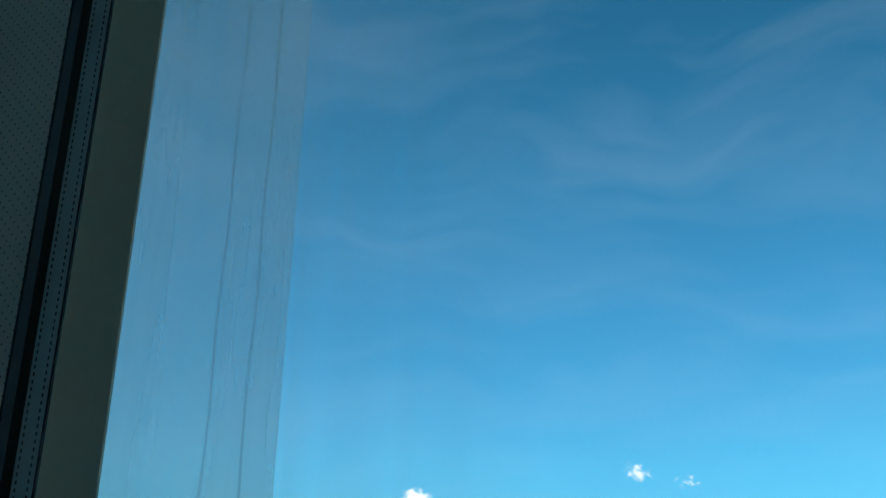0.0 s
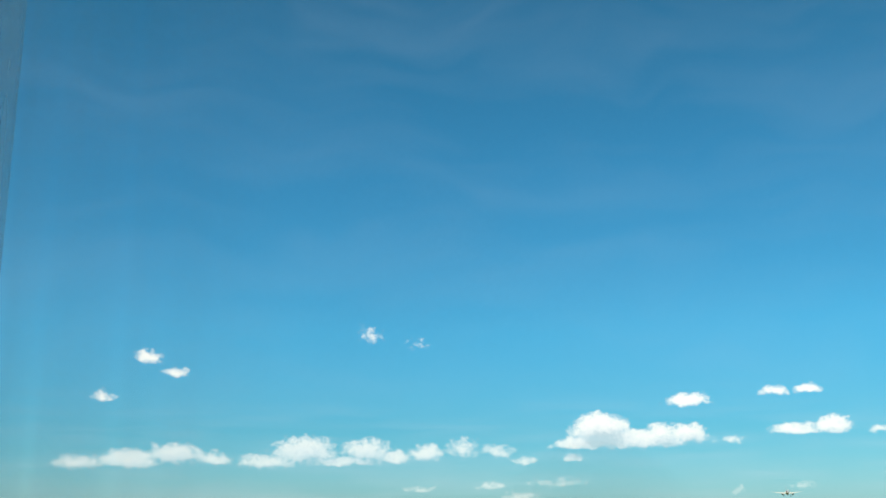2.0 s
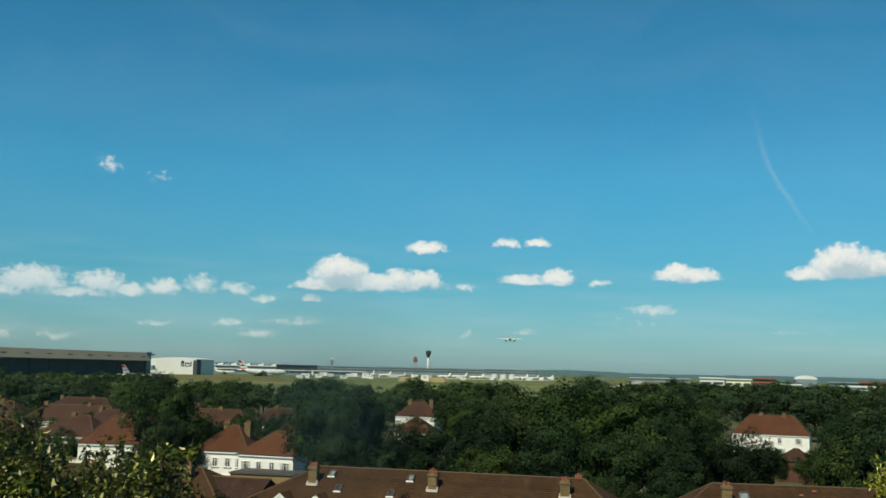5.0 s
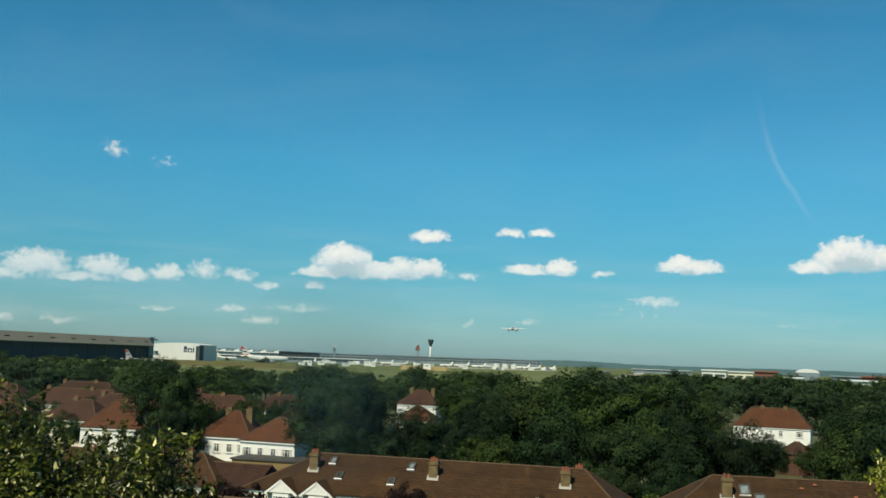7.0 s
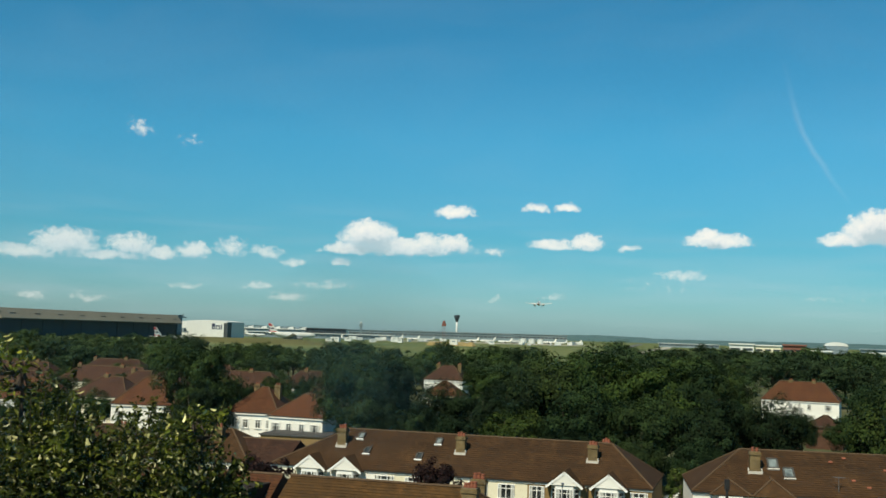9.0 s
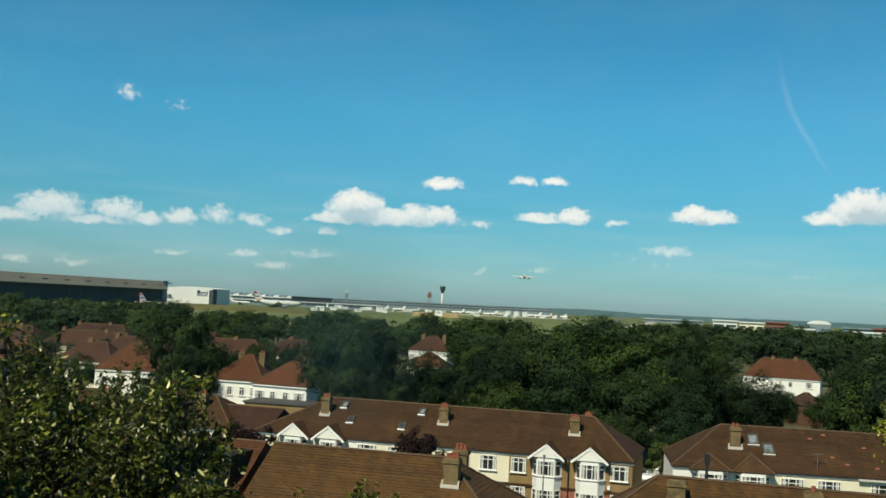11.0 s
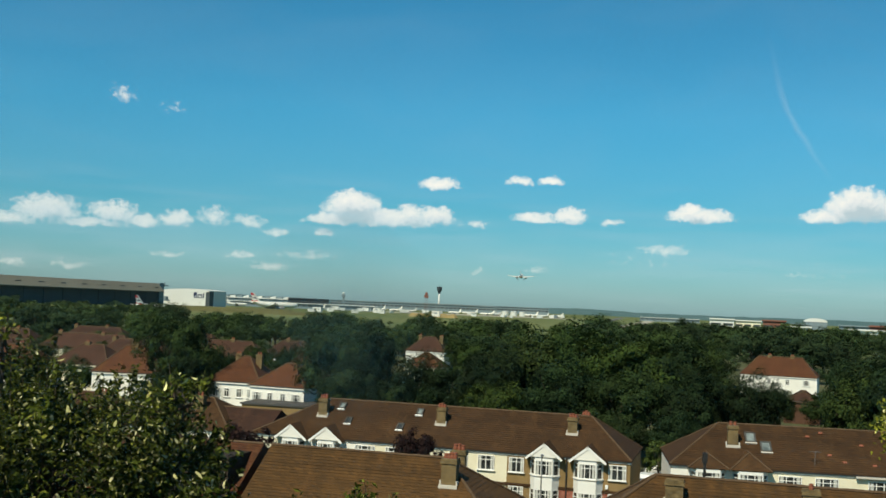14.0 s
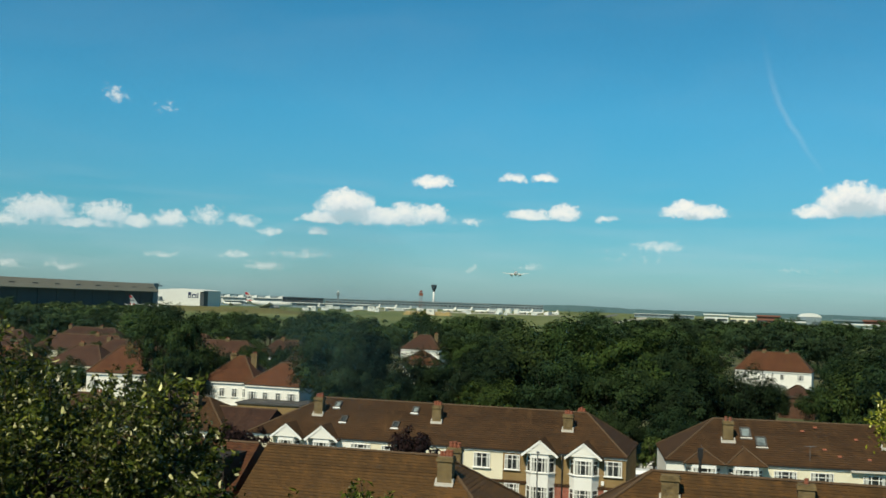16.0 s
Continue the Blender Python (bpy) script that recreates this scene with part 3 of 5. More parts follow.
for x, w0 in ((11.2, 1.9), (14.0, 1.6), (16.4, 1.9), (20.0, 1.8), (22.6, 1.5), (25.35, 1.35), (34.2, 1.5)):
    window(A, x, -0.05, 3.55, w0, 1.3, 2 if w0 < 1.7 else 3)
    window(A, x, -0.05, 0.95, w0, 1.4, 3)
part("alarm_box", boxes((33.2, 33.45, -0.15, -0.02, 2.75, 3.1)), PAINT, A, "white burglar alarm box")
part("downpipe", lathe(bmesh.new(), [(0, 0.06), (5.1, 0.06)], 8, Matrix.Translation((29.8, -0.12, 0))), BLACK, A, "black downpipe")
part("apron", boxes((22.8, 35.2, -0.1, -0.003, 2.35, 2.6)), ROOF_BROWN, A)
part("lower_wall", boxes((29.0, 35.2, -0.05, -0.003, 0.0, 2.3)), RED_WALL, A, "red brick ground floor")
# low link roof at its end
A2 = terrace((-29.5, 107.6), -15.5, [5.5, 5.0], 9.4, 5.0, 7.7, (4.2, 4.2), ROOF_BROWN, [CREAM, CREAM], "brown-roofed terrace beyond a plum tree")
chimney(A2, 5.8, 3.0, 5.4, 8.0, 1.0, 0.75, 2)
window(A2, 8.2, -0.05, 3.3, 1.8, 1.3, 3)
window(A2, 3.0, -0.05, 3.3, 1.8, 1.3, 3)
A3 = terrace((-43.0, 112.5), -15.5, [6.0, 6.4], 9.4, 4.6, 7.3, (4.2, 4.2), ROOF_BROWN, [CREAM, CREAM], "low brown-roofed pair behind the ash tree")
chimney(A3, 8.6, 3.0, 5.0, 7.6, 0.9, 0.75, 2)
# Darker tiles here put the shade on the link roof into its colour.
A4 = terrace((-22.6, 106.0), -15.5, [6.6], 8.8, 4.7, 6.9, (0, 0), ROOF_DARK, [CREAM], "low brown link roof between two terraces, shade in its darker tiles")
# the next row along the street
B = terrace((20.5, 94.1), -7.5, [6.1, 6.1, 6.1, 6.1, 6.1, 6.1], 10.4, 5.2, 8.45, (4.6, 4.6), ROOF_BROWN, [WHITE_WALL, CREAM, CREAM, CREAM, CREAM, CREAM], "brown-tiled terrace with roof windows and cream walls")
chimney(B, 18.9, 2.7, 5.6, 8.55, 0.95, 0.75, 3)
flashing(B, 18.9, 2.7, 5.2 + 2.7 * RISE + 0.1, 1.0, 0.75, RISE)
chimney(B, 5.45, 2.7, 5.6, 8.55, 0.85, 0.75, 2)
flashing(B, 5.45, 2.7, 5.2 + 2.7 * RISE + 0.1, 1.0, 0.75, RISE)
for x, v in ((7.05, 3.4), (8.25, 2.4)):
    roof_window(B, x, v, 5.27 + v * RISE, RISE, 0.95, 1.4)
for x, ap in ((3.1, 6.3), (6.6, 6.5)):
    bm = bmesh.new()
    hw = 1.75
    poly(bm, [(x - hw, -0.86, 5.15), (x + hw, -0.86, 5.15), (x, 0.6, ap)])
    poly(bm, [(x + hw, -0.86, 5.15), (x + hw, 0.2, 5.15), (x, 2.6, ap), (x, 0.6, ap)])
    poly(bm, [(x - hw, 0.2, 5.15), (x - hw, -0.86, 5.15), (x, 0.6, ap), (x, 2.6, ap)])
    poly(bm, [(x - hw, 0.2, 5.1), (x + hw, 0.2, 5.1), (x + hw, -0.86, 5.1), (x - hw, -0.86, 5.1)])
    part("bay_roof", bm, ROOF_BROWN, B)
    bm = bmesh.new()
    for s in (-1, 1):
        ridge_run(bm, (x + s * hw, -0.86, 5.15), (x, 0.6, ap), 0.08)
    ridge_run(bm, (x, 0.6, ap), (x, 2.4, ap), 0.08)
    part("ridge", bm, RIDGE, B)
    bay(B, x, 2.9, 5.1, False, 0.8)
for x in (9.9, 12.9, 17.2, 21.0, 25.0, 29.0):
    window(B, x, -0.05, 3.5, 1.9, 1.3, 3)
    window(B, x, -0.05, 0.95, 1.9, 1.4, 3)
aerial(B, 12.0, 0.5, 5.4, 1.6)
# flat canopy over the far front
part("canopy", boxes((15.2, 23.2, -0.42, -0.21, 5.0, 5.15)), FLASH, B, "pale flat dormer edge")

# odd replaced tiles
for x, v in ((12.0, 3.9), (13.2, 4.4), (16.4, 3.2), (14.6, 1.2), (17.0, 1.0), (13.5, 1.9), (20.5, 2.4), (24.0, 3.6)):
    m = Matrix.Translation((x, v, 5.32 + v * RISE - 0.02)) @ Matrix.Rotation(math.atan(RISE), 4, "X")
    part("tile", box(bmesh.new(), -0.17, 0.17, -0.13, 0.13, -0.01, 0.035, m), POT, B, "newer red replacement tile")

# nearer rows, seen over their back slopes
Cc = terrace((-11.6, 67.1), -15.0, [5.6, 5.6, 4.8], 10.0, 5.2, 8.4, (0, 4.4), ROOF_NEAR, [RED_WALL, RED_WALL, RED_WALL], "weathered brown-tiled terrace roof with a mossy chimney", True)
chimney(Cc, 12.4, 3.1, 5.8, 8.7, 0.92, 0.75, 4)
flashing(Cc, 12.4, 3.1, 5.2 + 3.1 * RISE + 0.1, 0.92, 0.75, RISE)
chimney(Cc, 12.1, 6.5, 6.5, 8.8, 0.9, 0.6, 3)
C2 = terrace((-24.5, 73.3), -15.0, [6.0, 6.6], 7.6, 5.6, 8.2, (0, 0), ROOF_RED, [RED_WALL, RED_WALL], "red-ridged roof with an added shade-dark dormer")
# Box added in dark colour where the front lies in shade.
part("dormer", boxes((5.2, 12.2, -0.4, 3.4, 5.0, 7.75)), SHADED_FRONT, C2, "added flat-fronted dormer, shade in its dark colour")
part("pier", boxes((10.4, 11.5, -1.3, -0.45, 0.0, 6.4)), RED_WALL, C2, "red brick pier")
window(C2, 9.3, -0.45, 5.3, 1.0, 1.0, 2)
Dd = terrace((7.97, 61.99), -15.5, [6.6, 6.6, 6.6, 6.6], 10.0, 5.2, 8.4, (4.4, 4.4), ROOF_NEAR, [RED_WALL] * 4, "brown-tiled near terrace roof with pots", True)
chimney(Dd, 5.5, 3.2, 6.0, 8.5, 1.0, 0.8, 0)
chimney(Dd, 13.0, 3.6, 6.0, 8.5, 0.9, 0.7, 1)
flashing(Dd, 5.5, 3.2, 5.2 + 3.2 * RISE + 0.1, 1.0, 0.8, RISE)


# ---- pairs of white houses further off ----
def villa(x, y, degrees, L=11.0, D=8.5, ze=5.2, zr=8.6, roof=ROOF_RED, wall=WHITE_WALL, gable=True, stacks=(0.5,), label="", glazed=True):
    t = thing("house", pose(x, y, 0, 0, 0, degrees), label or "white rendered house with a red hipped roof", "house", "houses among the trees")
    part("wall", boxes((-L / 2, L / 2, 0, D, 0, ze)), wall, t)
    bm = bmesh.new()
    r = slope_roof(bm, L, D, ze + 0.1, zr, 3.6, 3.6)
    bmesh.ops.translate(bm, vec=(-L / 2, 0, 0), verts=bm.verts)
    part("roof", bm, roof, t)
    bm = bmesh.new()
    r = [(a - L / 2, b, c) for a, b, c in r]
    ridge_run(bm, r[4], r[5], 0.13)
    for a, b in ((0, 4), (1, 5), (3, 4), (2, 5)):
        ridge_run(bm, r[a], r[b], 0.11)
    part("ridge", bm, RIDGE, t)
    for s in stacks:
        chimney(t, -L / 2 + L * s, D / 2, ze + 1.5, zr + 0.35, 0.9, 0.7, 2)
    for i, c in enumerate((-0.36, -0.12, 0.12, 0.36) if glazed else ()):
        window(t, L * c, -0.04, 3.4, 1.5 if i % 3 == 0 else 1.0, 1.25, 3 if i % 3 == 0 else 2)
        window(t, L * c, -0.04, 0.9, 1.7 if i % 3 == 0 else 1.0, 1.4, 3 if i % 3 == 0 else 2)
    if gable:
        part("gutter", boxes((-L / 2 - 0.3, L / 2 + 0.3, -0.42, -0.31, ze - 0.1, ze + 0.02)), LEAD, t)
    return t


villa(-29.0, 158.5, -12, 8.0, 9.5, 5.6, 9.1, ROOF_RED, WHITE_WALL, stacks=(0.35, 0.75))
villa(-22.0, 153.5, -20, 8.5, 8.0, 5.6, 8.6, ROOF_RED, WHITE_WALL, stacks=(0.9,))
villa(-47.0, 166.0, -6, 10.0, 9.0, 5.7, 9.6, ROOF_RED, WHITE_WALL, stacks=(0.5,))
villa(-2.6, 264.0, -14, 9.6, 9.0, 6.6, 10.0, ROOF_DARK, WHITE_WALL, stacks=(0.25, 0.8))
villa(-2.9, 236.0, -14, 8.0, 8.0, 4.4, 7.4, ROOF_RED, CREAM, stacks=(), glazed=False)
villa(76.8, 245.0, -22, 16.5, 9.5, 5.3, 9.4, ROOF_RED, WHITE_WALL, stacks=(0.36, 0.66))
villa(63.8, 190.0, -22, 6.0, 7.0, 3.9, 5.6, ROOF_DARK, BROWN_BRICK, stacks=(), label="small brown brick house with a tiled roof", glazed=False)
for i, (x, y, L, roof) in enumerate(((-70, 176, 13, ROOF_RED), (-61, 188, 11, ROOF_DARK), (-83, 200, 16, ROOF_DARK), (-60, 214, 17, ROOF_DARK), (-75, 232, 22, ROOF_DARK), (-46, 228, 20, ROOF_DARK),
                                     (-33, 240, 12, ROOF_DARK), (-98, 246, 16, ROOF_DARK), (-112, 262, 18, ROOF_DARK), (-60, 262, 16, ROOF_DARK), (-24, 205, 9, ROOF_DARK), (-88, 280, 18, ROOF_DARK))):
    villa(x, y, -8 - (i * 7) % 11, L, 8.5, 5.2, 8.5, roof, (WHITE_WALL, CREAM, RED_WALL)[i % 3], stacks=(0.15, 0.62) if L > 12 else (0.4,), label="terrace with dark red tiled roof among trees")
# flat garage roofs behind the white pair
bm = boxes((-6, 6, 0, 7, 0, 3.5))
g8 = thing("garage", pose(-20, 147, 0, 0, 0, -12), "flat grey-roofed garages behind the terrace", "garage")
part("wall", bm, DASH, g8)
part("roof", boxes((-6.2, 6.2, -0.2, 7.2, 3.5, 3.7)), LEAD, g8)

# ---- trees ----
def leaf_blades(bm_lists, centre, normal, size, rng, bend=0.0):
    verts, faces = bm_lists
    n = normal.normalized()
    a = n.orthogonal().normalized()
    a.rotate(Matrix.Rotation(rng.uniform(0, math.tau), 3, n))
    b = n.cross(a)
    l, w = size, size * rng.uniform(0.35, 0.6)
    i = len(verts)
    if bend:
        verts.extend([centre - a * l * 0.5, centre + b * w * 0.5, centre + a * l * 0.5 - n * l * bend, centre - b * w * 0.5, ])
        faces.extend([(i, i + 1, i + 2), (i, i + 2, i + 3)])
    else:
        verts.extend([centre - a * l * 0.5, centre + b * w * 0.6, centre + a * l * 0.5, centre - b * w * 0.6])
        faces.append((i, i + 1, i + 2, i + 3))


def crown_mesh(name, seed, blobs, leaves, size, mat, round_=0.5, bend=0.0, tall=0.9):
    """A crown of leaf clumps in great lobes about a unit tree: 1 high, its crown from 0.22 up, radius about round_ of the height."""
    rng = random.Random(seed)
    verts, faces = [], []
    heart = Vector((0, 0, 0.55))
    lobes = []
    for k in range(max(9, blobs // 6)):
        z = rng.uniform(-0.75, 1.0)
        a = k * 2.4 + rng.uniform(-0.5, 0.5)
        q = math.sqrt(max(0.0, 1 - z * z))
        p = Vector((q * math.cos(a), q * math.sin(a), z)) * rng.uniform(0.72, 1.0)
        lobes.append((Vector((p.x * round_ * 0.66, p.y * round_ * 0.66, 0.56 + p.z * 0.31 * tall)), rng.uniform(0.13, 0.23) * round_ * 2))
    lobes.append((Vector((0, 0, 0.58)), 0.26))
    spots = []
    for k in range(blobs):
        q, r = lobes[k % len(lobes)]
        d = Vector((rng.gauss(0, 1), rng.gauss(0, 1), rng.gauss(0.15, 1))).normalized()
        c = q + Vector((d.x, d.y, d.z * 0.85)) * r * rng.uniform(0.6, 1.0)
        spots.append((c, r * rng.uniform(0.30, 0.62), ((c - q).normalized() + (c - heart).normalized() * 0.7).normalized()))
    for q, r, out in spots:
        for j in range(leaves):
            d = Vector((rng.gauss(0, 1), rng.gauss(0, 1), rng.gauss(0.2, 1))).normalized()
            c = q + Vector((d.x, d.y, d.z * 0.8)) * r * rng.uniform(0.4, 1.1)
            n = out * 0.75 + d * 0.55 + Vector((rng.gauss(0, 0.3), rng.gauss(0, 0.3), rng.gauss(0.15, 0.3)))
            leaf_blades((verts, faces), c, n, size * rng.uniform(0.6, 1.35), rng, bend)
    me = bpy.data.meshes.new(name)
    me.from_pydata([tuple(v) for v in verts], [], faces)
    me.materials.append(mat)
    return me, [(q, r) for q, r, out in spots]


def trunk_mesh(name, spots, seed):
    rng = random.Random(seed)
    bm = bmesh.new()
    fork = Vector((rng.uniform(-0.02, 0.02), rng.uniform(-0.02, 0.02), 0.3))
    tube(bm, (0, 0, -0.02), fork, 0.032, 0.022, 9)
    top = Vector((rng.uniform(-0.04, 0.04), rng.uniform(-0.04, 0.04), 0.72))
    tube(bm, fork, top, 0.022, 0.006, 8)
    for q, r in spots[:14]:
        mid = fork.lerp(q, 0.5) + Vector((0, 0, -0.03))
        tube(bm, fork.lerp(top, rng.uniform(0, 0.5)), mid, 0.011, 0.007, 6)
        tube(bm, mid, q, 0.007, 0.002, 5)
    return finish(name, bm, BARK)


def tree_kind(seed, blobs, leaves, size, mat, round_, label, group, bend=0.0, tall=0.9):
    t = thing("tree", Matrix.Identity(4), label, "tree", group)
    me, spots = crown_mesh("crown", seed, blobs, leaves, size, mat, round_, bend, tall)
    c = new("crown", me)
    c.parent = t
    k = new("trunk", trunk_mesh("trunk", spots, seed))
    k.parent = t
    return t


def plant(kind, x, y, h, wide, turn, used=[]):
    m = Matrix.LocRotScale((x, y, -0.05), Euler((0, 0, turn)), None)
    if kind not in used:
        used.append(kind)
        ob = kind
        ob.matrix_basis = m
    else:
        ob = copy_thing(kind, m)
    ob.scale = (h * wide, h * wide, h)
    return ob


OAKS = [tree_kind(s, 150, 125, 0.026, mat, 0.5, lab, "trees behind the terraces") for s, mat, lab in ((3, LEAF, "tall dense green broadleaf tree"), (5, LEAF_DEEP, "tall deep green broadleaf tree"), (8, LEAF_OLIVE, "olive green broadleaf tree in full leaf"), (13, LEAF_DEEP, "dark green broadleaf tree in full leaf"))]
FAR = [tree_kind(s, 84, 50, 0.045, LEAF_FAR_HAZE, 0.55, "dark green tree in a far tree belt", "far tree belt") for s in (21, 22, 23)]
BRIGHT = tree_kind(31, 60, 60, 0.042, LEAF_BRIGHT, 0.42, "small yellow-green tree among houses", "light green trees")
PLUM = tree_kind(41, 60, 80, 0.034, LEAF_PLUM, 0.42, "dark purple-leaved plum tree in a front garden", "plum trees")
rng = random.Random(4)
i = 0
# tall trees behind the main row: x, y, height, breadth
for x, y, h, wd in ((-13.2, 143, 16.2, 0.72), (-9, 141, 15.6, 0.75), (-11, 134, 11, 0.8), (-1.5, 152, 11.7, 1.15), (9, 143, 14.6, 0.85), (6.5, 138, 13.2, 0.8), (14, 147, 17.8, 0.9), (19.5, 143, 16.9, 0.9), (24.5, 138, 16.7, 0.95), (29, 137, 16.3, 0.9), (7, 130, 10.5, 1), (15, 131, 12.5, 1), (22, 128, 12, 1), (29.5, 127, 12.5, 0.95), (-12, 205, 11.5, 0.9), (-18, 210, 11, 1), (7, 205, 12.6, 1), (13, 214, 13, 0.95)):
    plant(OAKS[i % 4], x, y, h, wd, rng.uniform(0, 6.28))
    i += 1
# trees towards the brick house: x, y, height, breadth
for x, y, h, wd in ((33, 137, 15, 0.75), (38.0, 131, 12.0, 0.85), (40.6, 138, 10.6, 0.8), (36, 140, 11, 0.9), (45.5, 115, 14.4, 0.75), (49, 113, 14.6, 0.9), (51.5, 124, 15.6, 0.9), (51, 106, 13.6, 0.9), (46, 194, 15.2, 0.9), (50, 207, 14, 0.9), (60.0, 168, 8.0, 1.0), (66.5, 172, 8.8, 0.9), (55.5, 176, 7.5, 0.9), (83, 222, 10.5, 0.9)):
    plant(OAKS[i % 4], x, y, h, wd, rng.uniform(0, 6.28))
    i += 1
# trees among the western houses: x, y, height, breadth
for x, y, h, wd in ((-38, 161, 16.3, 0.8), (-35.5, 158, 10.5, 0.8), (-38, 152, 8, 1.1), (-56.5, 152, 10.4, 1), (-52, 196, 8, 1), (-66, 160, 6.5, 1.1), (-73, 170, 7, 1), (-57, 176, 7.5, 1), (-80, 192, 7.5, 1.1), (-46, 210, 9, 1), (-62, 168, 6.5, 1.1), (-75, 186, 7, 1), (-50, 180, 7.5, 0.9), (-68, 222, 8.5, 0.9), (-56, 226, 8, 1), (-92, 212, 8, 1.1), (-84, 240, 9, 1), (-44, 250, 9.5, 1), (-72, 256, 9.5, 1.1), (-30, 226, 9, 0.8), (-98, 262, 9, 1.1), (-110, 250, 8.5, 1)):
    plant(OAKS[i % 4], x, y, h, wd, rng.uniform(0, 6.28))
    i += 1
# trees among the western houses: x, y, height, breadth
for x, y, h, wd in ((-66, 200, 8.5, 1), (-40, 205, 8.5, 1), (-78, 215, 8, 1.1), (-50, 240, 9.5, 1.1), (-90, 230, 8.5, 1.1), (-66, 245, 9.5, 1), (-36, 222, 9, 0.9), (-104, 275, 10, 1.1), (-80, 262, 9.5, 1), (-27, 190, 9, 1)):
    plant(OAKS[i % 4], x, y, h, wd, rng.uniform(0, 6.28))
    i += 1
# low garden trees: x, y, height, breadth
for x, y, h, wd in ((-5.5, 139, 9, 0.9), (12, 122, 8.5, 1.1), (20, 121, 8, 1.1), (26.5, 120, 7.5, 1.1), (33.5, 119, 7, 1.1), (1, 134, 8.5, 1.1), (36.5, 112, 6, 1.2), (42, 108, 7.5, 1.1), (-18, 128, 4, 1.3), (-8, 126, 5, 1.2)):
    plant(OAKS[i % 4], x, y, h, wd, rng.uniform(0, 6.28))
    i += 1
for i in range(200):
    a = rng.uniform(-0.47, 0.47) if i < 150 else rng.uniform(-0.22, 0.06)
    d = rng.uniform(300, 520)
    x, y = d * math.sin(a), d * math.cos(a)
    h = rng.uniform(8.5, 12.5) + (d - 300) * 0.009 + (3.3 if a > 0.12 else -2.0 if -0.25 < a < -0.12 else 0.6)
    plant(FAR[i % 3], x, y, h, rng.uniform(0.9, 1.25), rng.uniform(0, 6.28))
for r, h in ((-14.5, 14.6), (-14.0, 15.4), (-13.5, 15.0)):
    plant(FAR[0], 505 * math.sin(radians(r)), 505 * math.cos(radians(r)), h, 1.0, r)
for x, y, h in ((60, 268, 10), (70, 276, 10.5), (88, 264, 10), (96, 252, 9.5), (84, 272, 10), (102, 262, 10)):
    plant(FAR[x % 3], x, y, h, 1.25, x)
# woods further off, too many to count: one mesh
BASE = []
for sd in (51, 52, 53):
    me, spots = crown_mesh("wood", sd, 40, 26, 0.085, LEAF_FAR_HAZE, 0.55)
    n = len(me.vertices)
    co = np.empty(n * 3)
    me.vertices.foreach_get("co", co)
    BASE.append(co.reshape(n, 3))
    bpy.data.meshes.remove(me)
cells = []
for i in range(230):
    a = rng.uniform(0.20, 0.50) * (1 if i % 2 else -1) if i < 190 else rng.uniform(-0.2, 0.2)
    d = rng.uniform(540, 880)
    h = (15.0 - (d - 540) * 0.004 if a > 0.2 else 10.9 + (d - 560) * 0.003 if a < -0.25 else 4.5) * rng.uniform(0.8, 1.08)
    wd = rng.uniform(1.0, 1.4)
    cells.append(BASE[i % 3] * np.array((h * wd, h * wd, h)) + np.array((d * math.sin(a), d * math.cos(a), -0.1 * h)))
allv = np.concatenate(cells)
me = bpy.data.meshes.new("woodland")
me.vertices.add(len(allv))
me.vertices.foreach_set("co", allv.ravel())
me.loops.add(len(allv))
me.loops.foreach_set("vertex_index", np.arange(len(allv)))
me.polygons.add(len(allv) // 4)
me.polygons.foreach_set("loop_start", np.arange(0, len(allv), 4))
me.update(calc_edges=True)
# Leaf colours raised further to take in the haze of the distance.
me.materials.append(foliage("far woodland leaves with haze mixed in", (0.026, 0.044, 0.022), (0.052, 0.080, 0.034), (0.072, 0.102, 0.042), patch=0.08))
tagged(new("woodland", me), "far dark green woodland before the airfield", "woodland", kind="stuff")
for x, y, h in ((-118, 285, 7), (-70, 292, 9.5), (-98, 225, 7.5), (-62, 255, 9), (-30, 185, 8.5), (24, 116, 5.4), (-52, 275, 9), (-20, 270, 9), (10, 262, 10)):
    plant(BRIGHT, x, y, h, rng.uniform(0.9, 1.3), rng.uniform(0, 6.28))
plant(PLUM, -1.0, 90, 9.0, 0.72, 0.4)
plant(PLUM, -15.8, 92, 8.6, 0.9, 2.1)
plant(PLUM, -18.5, 93, 7.6, 0.9, 4.0)

